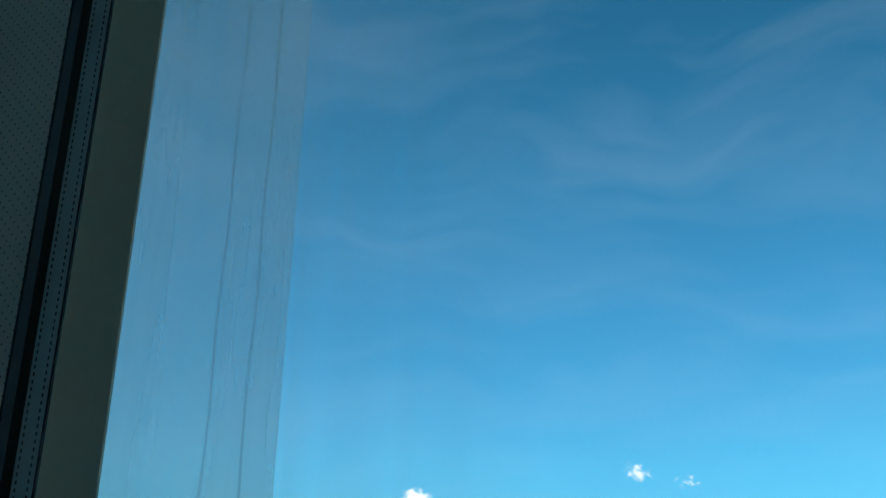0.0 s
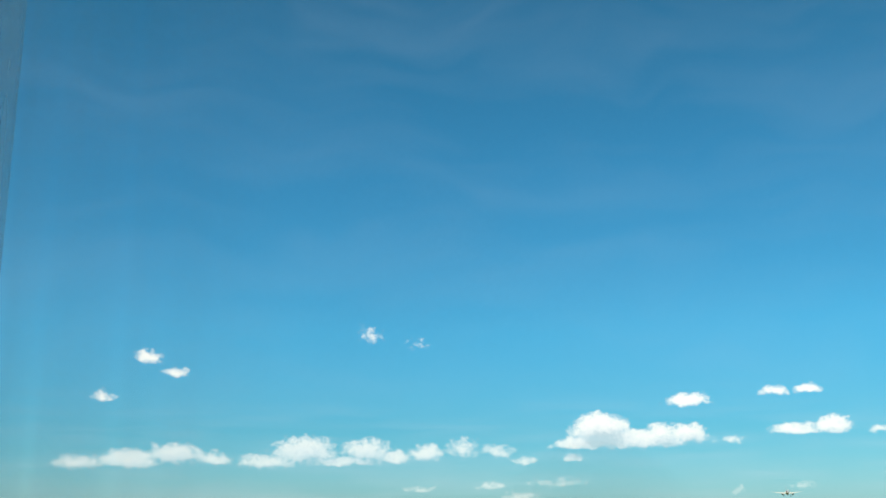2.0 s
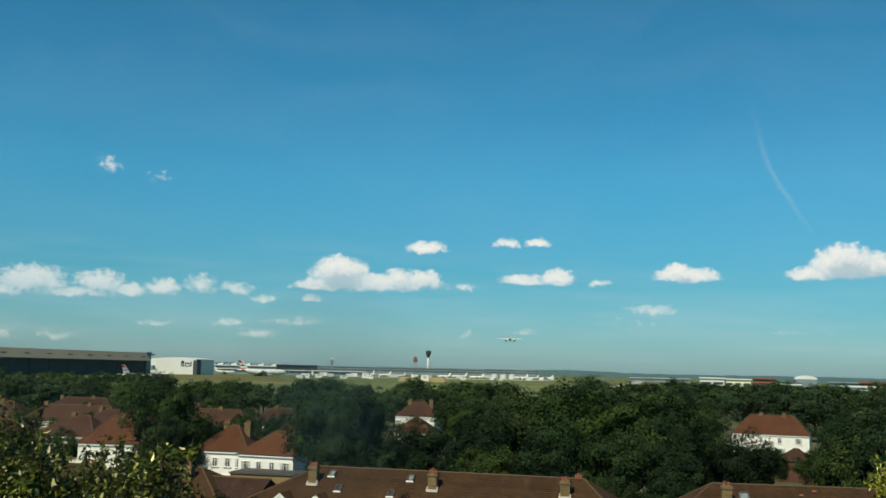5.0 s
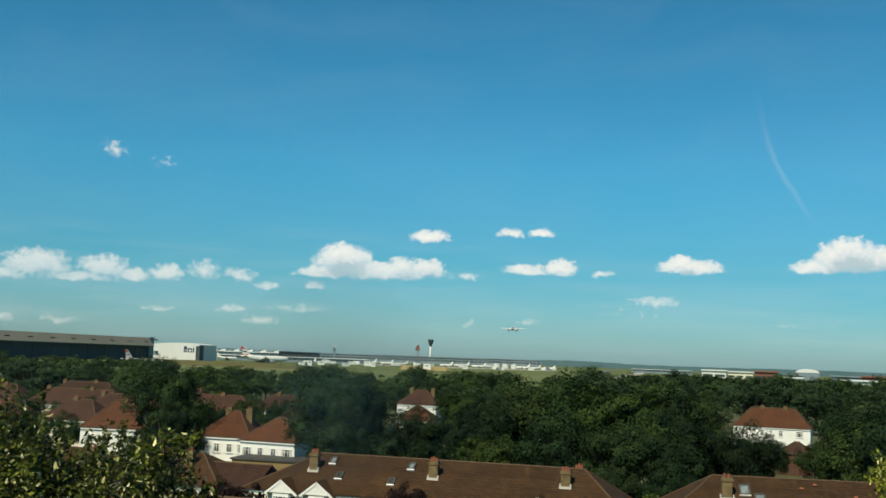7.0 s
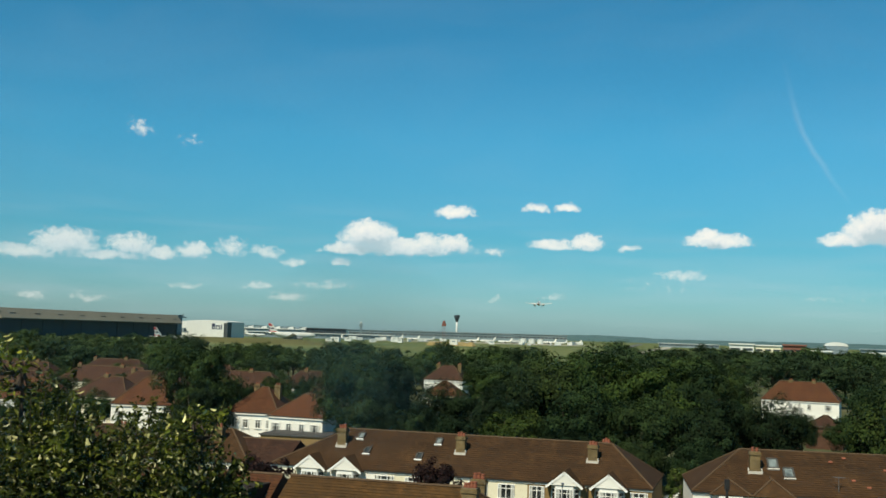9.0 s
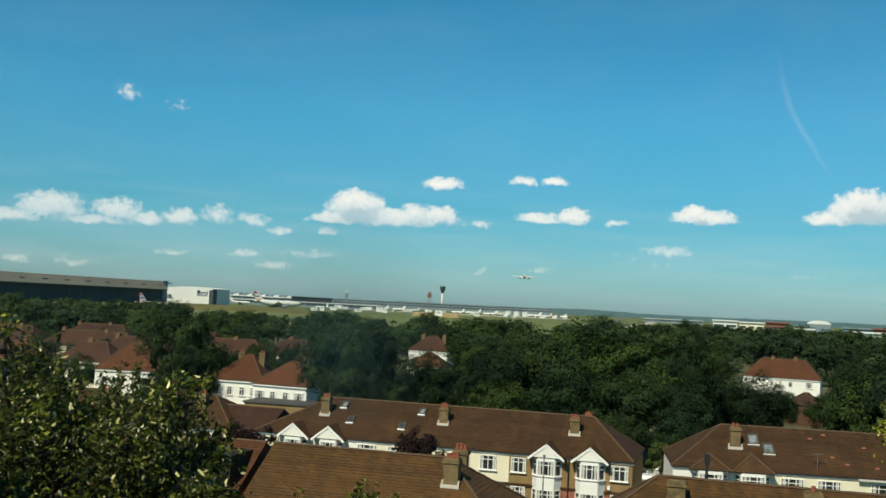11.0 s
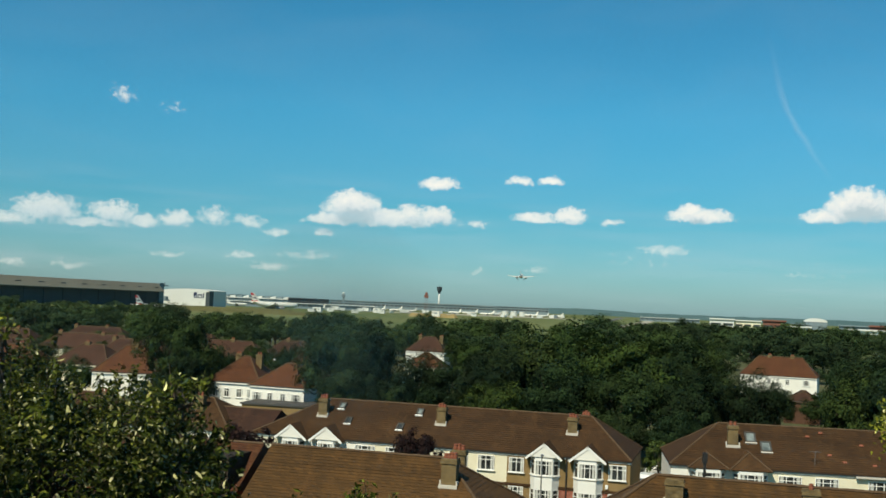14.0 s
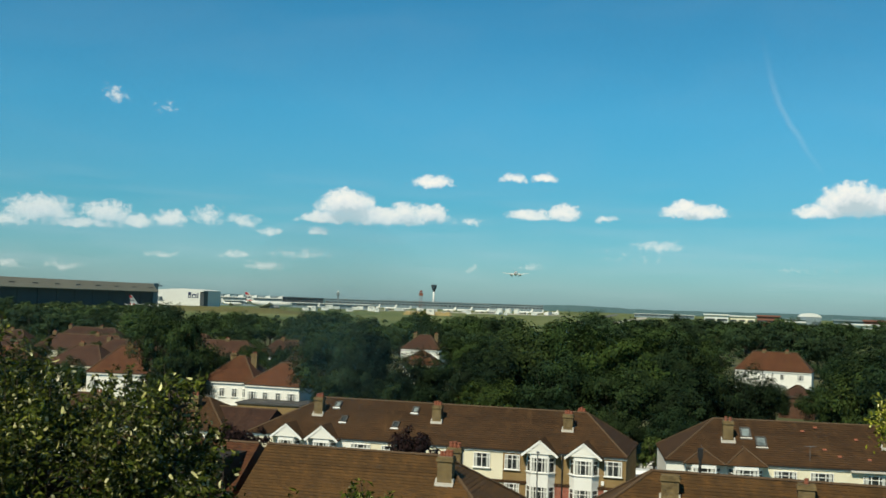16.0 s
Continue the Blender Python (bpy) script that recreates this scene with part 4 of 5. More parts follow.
# tall ash close under the window, its leaves turned up by the wind
def near_tree(x, y, h, radius, blobs, leaves, seed, label, tuft=1.0, mat=None):
    rng = random.Random(seed)
    t = thing("tree", pose(x, y, 0), label, "tree", "trees under the window")
    verts, faces, twig = [], [], bmesh.new()
    pv, pf = [], []
    zc = h - radius * 0.85
    stem = 0.02 + 0.06 * radius
    tube(twig, (0, 0, 0), (0.1, 0, zc - radius * 0.4), stem, stem * 0.65, 12)
    tube(twig, (0.1, 0, zc - radius * 0.4), (0.0, 0.1, zc + radius * 0.5), stem * 0.65, stem * 0.15, 9)
    for k in range(blobs):
        d = Vector((rng.gauss(0, 1), rng.gauss(0, 1), rng.gauss(0.25, 0.8))).normalized()
        rr = rng.uniform(0.55, 1.0) ** 0.6
        q = Vector((d.x * radius, d.y * radius, zc + d.z * radius * 0.85)) * 1.0
        q = Vector((q.x * rr, q.y * rr, zc + (q.z - zc) * rr))
        base = Vector((0.1, 0, zc - radius * 0.4)).lerp(Vector((0, 0.1, zc + radius * 0.4)), rng.random())
        mid = base.lerp(q, 0.55) + Vector((0, 0, -0.15))
        tube(twig, base, mid, 0.05, 0.025, 5)
        tube(twig, mid, q, 0.025, 0.01, 5)
        s = rng.uniform(0.4, 0.75) * tuft
        shoot = q + Vector((d.x * 0.4, d.y * 0.4, abs(d.z) + rng.uniform(0.2, 0.7))) * s
        tube(twig, q, shoot, 0.012, 0.004, 4)
        for j in range(leaves):
            f = rng.random()
            if f < 0.25:
                c = q.lerp(shoot, rng.random() ** 0.7) + Vector((rng.gauss(0, 0.06), rng.gauss(0, 0.06), rng.gauss(0, 0.06)))
            else:
                c = q + Vector((rng.gauss(0, 1), rng.gauss(0, 1), rng.gauss(0, 0.8))).normalized() * s * rng.uniform(0.2, 1.0)
            n = Vector((rng.gauss(0, 0.7), rng.gauss(-0.2, 0.7), rng.gauss(0.7, 0.6)))
            if rng.random() < 0.085:
                # a pale leaf curled up by the wind: a narrow arched strip
                a = Vector((rng.gauss(0, 1), rng.gauss(0, 1), rng.gauss(0.5, 0.8))).normalized()
                u = a.orthogonal().normalized()
                u.rotate(Matrix.Rotation(rng.uniform(0, math.tau), 3, a))
                sd = a.cross(u)
                l, arc = rng.uniform(0.09, 0.21), rng.uniform(0.6, 2.2)
                i0 = len(pv)
                for q4 in range(4):
                    th = arc * (q4 / 3 - 0.5)
                    mid_ = c + a * (l * math.sin(th) / arc) + u * (l * (1 - math.cos(th)) / arc)
                    wid = 0.017 * (1.0, 1.5, 1.2, 0.3)[q4]
                    pv.extend([mid_ - sd * wid, mid_ + sd * wid])
                pf.extend([(i0 + 2 * q4, i0 + 2 * q4 + 1, i0 + 2 * q4 + 3, i0 + 2 * q4 + 2) for q4 in range(3)])
            else:
                leaf_blades((verts, faces), c, n, rng.uniform(0.08, 0.18), rng, rng.uniform(-0.1, 0.45))
    me = bpy.data.meshes.new("crown")
    me.from_pydata([tuple(v) for v in verts], [], faces)
    me.materials.append(mat or LEAF_NEAR)
    c = new("crown", me)
    c.parent = t
    me = bpy.data.meshes.new("pale_leaves")
    me.from_pydata([tuple(v) for v in pv], [], pf)
    me.materials.append(LEAF_PALE)
    c = new("pale_leaves", me)
    c.parent = t
    c["label"] = "pale curled leaves turned up"
    part("trunk", twig, BARK, t)
    return t


near_tree(-7.2, 20.8, 16.3, 3.95, 450, 165, 7, "leafy green ash tree with pale upturned leaf tips")
near_tree(-8.1, 20.3, 17.5, 0.66, 13, 34, 17, "tall leafy shoot with pale leaf tips", 0.6)
near_tree(-4.75, 20.4, 16.45, 0.5, 10, 30, 19, "tall leafy shoot with pale leaf tips", 0.5)
near_tree(-0.95, 20.0, 14.6, 0.45, 10, 36, 9, "smaller green tree top with pale leaf tips", 0.45)
near_tree(-2.45, 20.2, 14.35, 0.25, 4, 26, 14, "slim leafy shoot with pale leaf tips", 0.35)
near_tree(12.25, 27.6, 15.9, 0.85, 26, 70, 12, "slim yellow-green tree top beside the houses", 0.8, LEAF_YELLOW)

# ---- the airport beyond the trees ----
def spot(right, D):
    """The place on the ground that far off, at an azimuth to the right of straight ahead."""
    a = radians(right)
    return D * math.sin(a), D * math.cos(a)


CLAD_GREY = mottled("grey-brown hangar cladding", (0.19, 0.175, 0.135), (0.26, 0.235, 0.18), 0.02, 0.7, 40.0, dents=0.0)
CLAD_DARK = mottled("dark hangar doors", (0.030, 0.040, 0.046), (0.055, 0.068, 0.075), 0.02, 0.6, 30.0, dents=0.0)
CLAD_SAND = mottled("sand-coloured cladding", (0.58, 0.43, 0.20), (0.68, 0.52, 0.27), 0.03, 0.7, 30.0, dents=0.0)
CLAD_WHITE = mottled("white hangar cladding", (0.56, 0.57, 0.54), (0.66, 0.67, 0.64), 0.02, 0.6, 40.0, dents=0.0)
# Blue-grey lightened so that the colour carries the distance haze.
CLAD_BLUE_HAZE = mottled("blue-grey cladding with haze mixed in", (0.13, 0.18, 0.205), (0.23, 0.285, 0.31), 0.02, 0.7, 30.0, dents=0.0)
CLAD_RED = mottled("red-brown cladding", (0.16, 0.065, 0.045), (0.22, 0.09, 0.065), 0.02, 0.7, 30.0, dents=0.0)
NAVY = mottled("navy paint", (0.02, 0.03, 0.07), (0.03, 0.045, 0.10), 0.1, 0.4)
RED = mottled("red paint", (0.42, 0.02, 0.03), (0.52, 0.035, 0.04), 0.1, 0.4)
HULL = mottled("white aircraft paint", (0.62, 0.61, 0.55), (0.74, 0.73, 0.68), 0.15, 0.35, 20.0, dents=0.0)
BELLY = mottled("grey aircraft underside", (0.20, 0.20, 0.19), (0.30, 0.30, 0.28), 0.2, 0.4, 20.0, dents=0.0)
TARMAC = mottled("runway asphalt", (0.10, 0.10, 0.095), (0.14, 0.14, 0.13), 0.01, 0.9, 40.0, dents=0.0)
CONCRETE = mottled("pale concrete apron", (0.30, 0.28, 0.22), (0.42, 0.39, 0.31), 0.01, 0.9, 40.0, dents=0.0)
# The blue in this colour stands for haze in front of the hills.
HILL_HAZE = mottled("far wooded hills with haze mixed in", (0.05, 0.10, 0.11), (0.075, 0.13, 0.135), 0.004, 0.95, 12.0, dents=0.0)
EARTH = mottled("bare sandy earth", (0.30, 0.21, 0.07), (0.45, 0.33, 0.13), 0.02, 0.95, 20.0)
BANK = mottled("dry grass bank", (0.085, 0.080, 0.020), (0.135, 0.120, 0.035), 0.03, 0.95, 20.0)

# wooded hills on the horizon
bm = bmesh.new()
prev = None
for i in range(241):
    r = -36 + i * 0.3
    x, y = spot(r, 4600)
    e = 0.0 + 0.10 * math.exp(-((r - 7.4) / 2.6) ** 2) + 0.07 * math.exp(-((r + 11) / 4) ** 2) + 0.06 * math.exp(-((r - 20) / 5) ** 2) + 0.035 * noise.noise((r * 1.7, 0, 3)) + 0.02 * noise.noise((r * 7, 2, 3))
    z = 18 + 4600 * math.tan(radians(max(e, -0.1)))
    cur = [bm.verts.new((x * 0.985, y * 0.985, 0)), bm.verts.new((x, y, z)), bm.verts.new((x * 1.06, y * 1.06, 0))]
    if prev:
        for j in range(2):
            bm.faces.new((prev[j], cur[j], cur[j + 1], prev[j + 1]))
    prev = cur
tagged(new("hills", finish("hills", bm, HILL_HAZE)), "low wooded hills on the horizon, blue haze in their colour", "hills", kind="structure")

# runway and taxiway running away from the viewer, a little above the grass
def strip(name, p, q, w0, mat, label):
    p, q = Vector((*p, 0)), Vector((*q, 0))
    n = (q - p).cross(Vector((0, 0, 1))).normalized() * w0 / 2
    bm = bmesh.new()
    a = [bm.verts.new((v.x, v.y, z)) for z in (0.0, 0.12) for v in (p - n, p + n, q + n, q - n)]
    for f in ((4, 5, 6, 7), (0, 1, 5, 4), (1, 2, 6, 5), (2, 3, 7, 6), (3, 0, 4, 7)):
        bm.faces.new([a[i] for i in f])
    return tagged(new(name, finish(name, bm, mat)), label, name, kind="structure")


strip("runway", spot(7.6, 1250), spot(9.6, 3600), 18, TARMAC, "grey asphalt runway across the grass")
strip("taxiway", spot(9.6, 1300), spot(11.2, 2900), 22, CONCRETE, "pale concrete taxiway beside the runway")
strip("apron", spot(-4.5, 2050), spot(6.5, 2200), 210, CONCRETE, "pale concrete aircraft apron")

# great maintenance hangar
p0, p1 = Vector((*spot(-23.0, 1250), 0)), Vector((*spot(-14.2, 1550), 0))
L = (p1 - p0).length
ang = math.degrees(math.atan2(p1.y - p0.y, p1.x - p0.x))
hangar = thing("hangar", pose(p0.x, p0.y, 0, 0, 0, ang), "long grey hangar with dark doors and a pale parapet", "hangar")
part("wall", boxes((0, L, 0, 110, 0, 29.4)), CLAD_DARK, hangar)
bm = bmesh.new()
f0 = [bm.verts.new((0.5, y, z)) for y, z in ((-9.5, 18.6), (-9.5, 19.6), (-0.6, 30.2), (-0.01, 30.2), (-0.01, 18.6))]
f1 = [bm.verts.new((L - 9, v.co.y, v.co.z)) for v in f0]
bm.faces.new(f0)
bm.faces.new(f1[::-1])
for i in range(5):
    bm.faces.new((f0[i], f1[i], f1[(i + 1) % 5], f0[(i + 1) % 5]))
bmesh.ops.recalc_face_normals(bm, faces=bm.faces)
part("parapet", bm, CLAD_GREY, hangar, "sloping grey-brown parapet band")
part("end_tower", boxes((L - 8.8, L + 3, -2.0, 30, 0, 31.0)), CLAD_BLUE_HAZE, hangar, "dark blue end tower")
part("roof", boxes((-0.5, L + 1, -0.5, 111, 29.4, 29.8)), CLAD_GREY, hangar)
part("gantry", boxes((L + 3.1, L + 17, 0, 3, 27.0, 28.6), (L + 9, L + 9.8, 0.5, 1.5, 28.61, 33)), CLAD_BLUE_HAZE, hangar, "steel gantry arm with a mast")
for i in range(9):
    x = 22 + i * (L - 44) / 8
    part("vent", boxes((x - 4.5, x + 4.5, -5.6, -4.0, 23.6, 25.2)), CLAD_DARK, hangar, "dark louvred vent")
for i in range(10):
    x = 8 + i * (L - 30) / 9.5
    part("door", boxes((x, x + (L - 30) / 9.5 - 1.6, -0.5, -0.004, 0, 18.0)), CLAD_DARK, hangar, "tall sliding hangar door")
office = thing("office_block", pose(p0.x, p0.y, 0, 0, 0, ang), "sand-coloured end block of the hangar", "building")
part("wall", boxes((-34, -0.5, -3, 60, 0, 31.0)), CLAD_SAND, office)
part("sign", boxes((-24, -13, -3.4, -3.01, 24, 25.6)), CLAD_DARK, office, "dark sign strip")
part("roof", boxes((-34.4, -0.2, -3.4, 60.4, 31.0, 31.5)), CLAD_GREY, office)
part("tank", lathe(bmesh.new(), [(31.5, 11), (37.0, 11), (38, 10.5)], 24, Matrix.Translation((-12, 25, 0))), CLAD_BLUE_HAZE, office, "dark rooftop tank")
part("wing", boxes((-90, -34.5, 4, 50, 0, 20)), CLAD_SAND, office, "lower sand-coloured wing")
part("plant_room", boxes((-90, -34.6, 10, 60, 20, 36)), CLAD_BLUE_HAZE, office, "dark upper storey")

# white hangar beside it
p0, p1 = Vector((*spot(-14.25, 1620), 0)), Vector((*spot(-11.95, 1590), 0))
L2 = (p1 - p0).length
ang2 = math.degrees(math.atan2(p1.y - p0.y, p1.x - p0.x))
wh = thing("hangar", pose(p0.x, p0.y, 0, 0, 0, ang2), "white clad hangar with a navy mark on its gable", "hangar")
bm = bmesh.new()
prof = [(0, 0), (L2, 0), (L2, 23.4), (L2 * 0.82, 24.8), (L2 * 0.62, 25.5), (L2 * 0.36, 24.7), (0, 22.4)]
f0 = [bm.verts.new((x, 0, z)) for x, z in prof]
f1 = [bm.verts.new((x, 70, z)) for x, z in prof]
bm.faces.new(f0)
bm.faces.new(f1[::-1])
for i in range(len(prof)):
    j = (i + 1) % len(prof)
    bm.faces.new((f0[i], f1[i], f1[j], f0[j]))
part("wall", bm, CLAD_WHITE, wh)
# the operator's mark as plain navy shapes
for k, (x, w0, h0) in enumerate(((L2 - 19.5, 4.6, 8.0), (L2 - 13.6, 6.8, 5.6), (L2 - 5.4, 1.8, 7.0))):
    part("mark", boxes((x, x + w0, -0.4, -0.01, 12.6, 12.6 + h0)), NAVY, wh, "navy painted mark")
    if w0 > 3:
        part("mark", boxes((x + 1.7, x + w0 - 1.3, -0.55, -0.41, 13.6, 16.2)), CLAD_WHITE, wh)
part("door_tower", boxes((L2 + 0.2, L2 + 8.0, -8, 6, 0, 22.4)), CLAD_DARK, wh, "dark side tower")
part("tower_frame", boxes((L2 + 0.2, L2 + 2.6, -9, -8.02, 0, 23.0), (L2 + 2.61, L2 + 7.6, -9, -8.02, 21.4, 23.0)), CLAD_WHITE, wh, "white portal frame")
part("lean_to", boxes((1.5, 12, -8, -0.02, 0, 13), (1.5, 16, -8, -0.02, 0, 8)), CLAD_BLUE_HAZE, wh, "low annex")
for x0, x1, z0 in ((-6, 62, 2.2),):
    part("base_wall", boxes((x0, x1, -9.5, -9.0, 0, z0 + 4.5)), CLAD_WHITE, wh, "white wall at its foot")
# grass bank before it
bm = bmesh.new()
prev = None
for i in range(41):
    r = -14.6 + i * 0.2
    h = 4.2 * min(1, max(0, (40 - i) / 7)) + 0.3 * noise.noise((i * 0.3, 0, 0))
    c = [bm.verts.new((*spot(r, d), z)) for d, z in ((1180, 0), (1260, h), (1330, h), (1400, 0))]
    if prev:
        for j in range(3):
            bm.faces.new((prev[j], c[j], c[j + 1], prev[j + 1]))
    prev = c
tagged(new("bank", finish("bank", bm, BANK)), "dry olive grass bank before the hangars", "bank", kind="structure")


# control tower
x, y = spot(0.05, 3000)
tower = thing("control_tower", pose(x, y, 0), "slim white control tower with a dark flared cab", "tower")
part("shaft", lathe(bmesh.new(), [(0, 3.2), (48, 2.6)], 18), CLAD_WHITE, tower, smooth=True)
part("cab", lathe(bmesh.new(), [(47, 2.6), (50, 3.4), (57, 6.4), (61, 7.4), (65.5, 7.6), (66.2, 7.6), (66.6, 4.0)], 20), CLAD_DARK, tower, "dark glazed flared cab")
part("mast", lathe(bmesh.new(), [(66.6, 0.4), (71, 0.2)], 6), CLAD_DARK, tower)
x, y = spot(-0.62, 2800)
radar = thing("radar_tower", pose(x, y, 0), "red-brown lattice radar tower", "tower")
for sx in (-2.2, 2.2):
    for sy in (-2.2, 2.2):
        part("leg", tube(bmesh.new(), (sx * 1.4, sy * 1.4, 0), (sx, sy, 40), 0.6, 0.5, 6), CLAD_RED, radar)
part("platform", boxes((-5.5, 5.5, -5.5, 5.5, 34, 41)), CLAD_RED, radar)
part("dish", lathe(bmesh.new(), [(41, 1), (42, 4.2), (47, 3.2), (48, 1)], 12), CLAD_RED, radar)
x, y = spot(-4.95, 2700)
radar2 = thing("radar_tower", pose(x, y, 0), "dark squat radar tower with a white dome", "tower")
part("shaft", boxes((-2.6, 2.6, -2.6, 2.6, 0, 30)), CLAD_BLUE_HAZE, radar2)
part("cab", boxes((-4.5, 4.5, -4.5, 4.5, 27, 33)), CLAD_BLUE_HAZE, radar2)
part("dome", lathe(bmesh.new(), [(33, 1.5), (34.5, 3), (37, 3), (38.5, 1)], 12), CLAD_WHITE, radar2, "white radar dome")


# terminals and low buildings: azimuth span, distance, height, material
def block(r0, r1, D, h, mat, label, rooftop=None, name="terminal", deep=60):
    a, b = Vector((*spot(r0, D), 0)), Vector((*spot(r1, D), 0))
    n = (b - a).length
    t = thing(name, pose(a.x, a.y, 0, 0, 0, math.degrees(math.atan2(b.y - a.y, b.x - a.x))), label, "building", "airport buildings")
    part("wall", boxes((0, n, 0, deep, 0, h * 0.9)), mat, t)
    part("roof", boxes((-1, n + 1, -2, deep + 1, h * 0.9 + 0.01, h)), rooftop or CLAD_WHITE, t)
    k = max(2, int(n / 11))
    for i in range(k):
        part("window_band", boxes((n * i / k + 1.5, n * (i + 1) / k - 1.5, -0.3, -0.01, h * 0.42, h * 0.62)), CLAD_DARK, t)
    return t


T = block(-11.6, -7.6, 2100, 16, CLAD_BLUE_HAZE, "long terminal with a pale sawtooth roof")
for i in range(11):
    x = 4 + i * 12.6
    bm = bmesh.new()
    v = [(x, 5, 16.02), (x + 11, 5, 16.02), (x + 11, 5, 20.5), (x + 2, 5, 18.5)]
    a = [bm.verts.new(c) for c in v]
    b = [bm.verts.new((c[0], 50, c[2])) for c in v]
    bm.faces.new(a)
    bm.faces.new(b[::-1])
    for j in range(4):
        bm.faces.new((a[j], b[j], b[(j + 1) % 4], a[(j + 1) % 4]))
    part("sawtooth", bm, CLAD_BLUE_HAZE if i % 2 else CLAD_WHITE, T, "pale sawtooth roof light")
block(-11.4, -3.2, 2000, 9.5, CLAD_BLUE_HAZE, "low grey pier with a pale roof edge")
block(-7.8, -5.7, 2080, 19, CLAD_DARK, "dark pitched terminal hall", CLAD_DARK)
block(-5.6, 3.0, 2900, 19, CLAD_BLUE_HAZE, "long far terminal, haze in its blue colour", CLAD_BLUE_HAZE)
block(-2.6, 5.8, 3300, 21, CLAD_BLUE_HAZE, "far terminal pier, haze in its blue colour", CLAD_BLUE_HAZE)
block(14.0, 15.2, 1500, 15.5, CLAD_WHITE, "white flat-roofed building beyond trees")
block(15.25, 16.5, 1520, 14.5, CREAM, "cream flat-roofed building beyond trees")
block(16.6, 17.7, 1350, 16.5, CLAD_RED, "red-brown brick offices beyond trees", CLAD_RED)
block(17.7, 18.9, 1150, 11.5, CLAD_WHITE, "low white shed beyond trees")
block(18.0, 18.9, 1450, 13, CLAD_BLUE_HAZE, "grey office building beyond trees", CLAD_BLUE_HAZE)
block(20.2, 21.6, 1400, 14, CLAD_BLUE_HAZE, "grey-green shed beyond the airfield", CLAD_BLUE_HAZE)
block(20.6, 25.0, 1080, 11.5, CLAD_WHITE, "long white-walled warehouse behind trees")
block(21.6, 25.5, 1180, 15.5, CLAD_RED, "long warehouse with a red-brown roof", CLAD_RED)
block(10.5, 13.5, 2600, 9, CLAD_BLUE_HAZE, "low pale sheds across the airfield", CLAD_WHITE)
# curved white roof among them
x, y = spot(19.1, 1500)
arch = thing("hall", pose(x, y, 0, 0, 0, -19), "hall with a white arched roof", "building")
bm = bmesh.new()
n = 14
ring = [(math.cos(math.pi * i / n) * 15, 16 + math.sin(math.pi * i / n) * 5) for i in range(n + 1)]
a = [bm.verts.new((c, 0, z)) for c, z in ring]
b = [bm.verts.new((c, 30, z)) for c, z in ring]
for i in range(n):
    bm.faces.new((a[i], a[i + 1], b[i + 1], b[i]))
bm.faces.new(a[::-1])
bm.faces.new(b)
part("roof", bm, CLAD_WHITE, arch)
part("wall", boxes((-14.5, 14.5, 0.5, 29, 0, 16)), CLAD_BLUE_HAZE, arch)
for r in (3.55, 4.0, 4.45):
    x, y = spot(r, 2350)
    tk = thing("storage_tank", pose(x, y, 0), "round white fuel storage tank", "tank", "fuel tanks")
    part("shell", lathe(bmesh.new(), [(0, 7.5), (9, 7.5), (10, 5), (10.5, 0.5)], 24), CLAD_WHITE, tk)
    part("rail", lathe(bmesh.new(), [(9.0, 7.7), (9.4, 7.7)], 24), CLAD_BLUE_HAZE, tk)

# earthworks with site cabins
bm = bmesh.new()
rngy = random.Random(2)
G = [[bm.verts.new((*spot(-1.5 + i * 0.16, 1500 + j * 50), 0 if i in (0, 16) or j in (0, 5) else rngy.uniform(0.6, 4.2))) for i in range(17)] for j in range(6)]
for j in range(5):
    for i in range(16):
        bm.faces.new((G[j][i], G[j][i + 1], G[j + 1][i + 1], G[j + 1][i]))
tagged(new("earthworks", finish("earthworks", bm, EARTH)), "bare sandy earthworks on the airfield", "earthworks", kind="structure")


# ---- aircraft ----
def wing_mesh(root, tip, chord0, chord1, thick0, thick1):
    """A tapered wing from root to tip (leading-edge points), its chord running back along -y."""
    bm = bmesh.new()
    rings = []
    for p, c, th in ((root, chord0, thick0), (tip, chord1, thick1)):
        prof = [(0, 0), (0.12, 0.45), (0.35, 0.55), (0.7, 0.3), (1, 0.02), (1, -0.02), (0.6, -0.35), (0.2, -0.45)]
        rings.append([bm.verts.new((p[0], p[1] - u * c, p[2] + v * th)) for u, v in prof])
    a, b = rings
    for i in range(8):
        bm.faces.new((a[i], b[i], b[(i + 1) % 8], a[(i + 1) % 8]))
    bm.faces.new(a)
    bm.faces.new(b[::-1])
    bmesh.ops.recalc_face_normals(bm, faces=bm.faces)
    return bm


def fin_mesh(y0, c0, y1, c1, z0, z1, th=0.45):
    bm = bmesh.new()
    a = [bm.verts.new((s * th * 0.5 * k, y0 - u * c0, z0)) for s, u, k in ((1, 0.3, 1), (0, 0, 0), (-1, 0.3, 1), (0, 1, 0))]
    b = [bm.verts.new((s * th * 0.25 * k, y1 - u * c1, z1)) for s, u, k in ((1, 0.3, 1), (0, 0, 0), (-1, 0.3, 1), (0, 1, 0))]
    for i in range(4):
        bm.faces.new((a[i], b[i], b[(i + 1) % 4], a[(i + 1) % 4]))
    bm.faces.new(a)
    bm.faces.new(b[::-1])
    bmesh.ops.recalc_face_normals(bm, faces=bm.faces)
    return bm


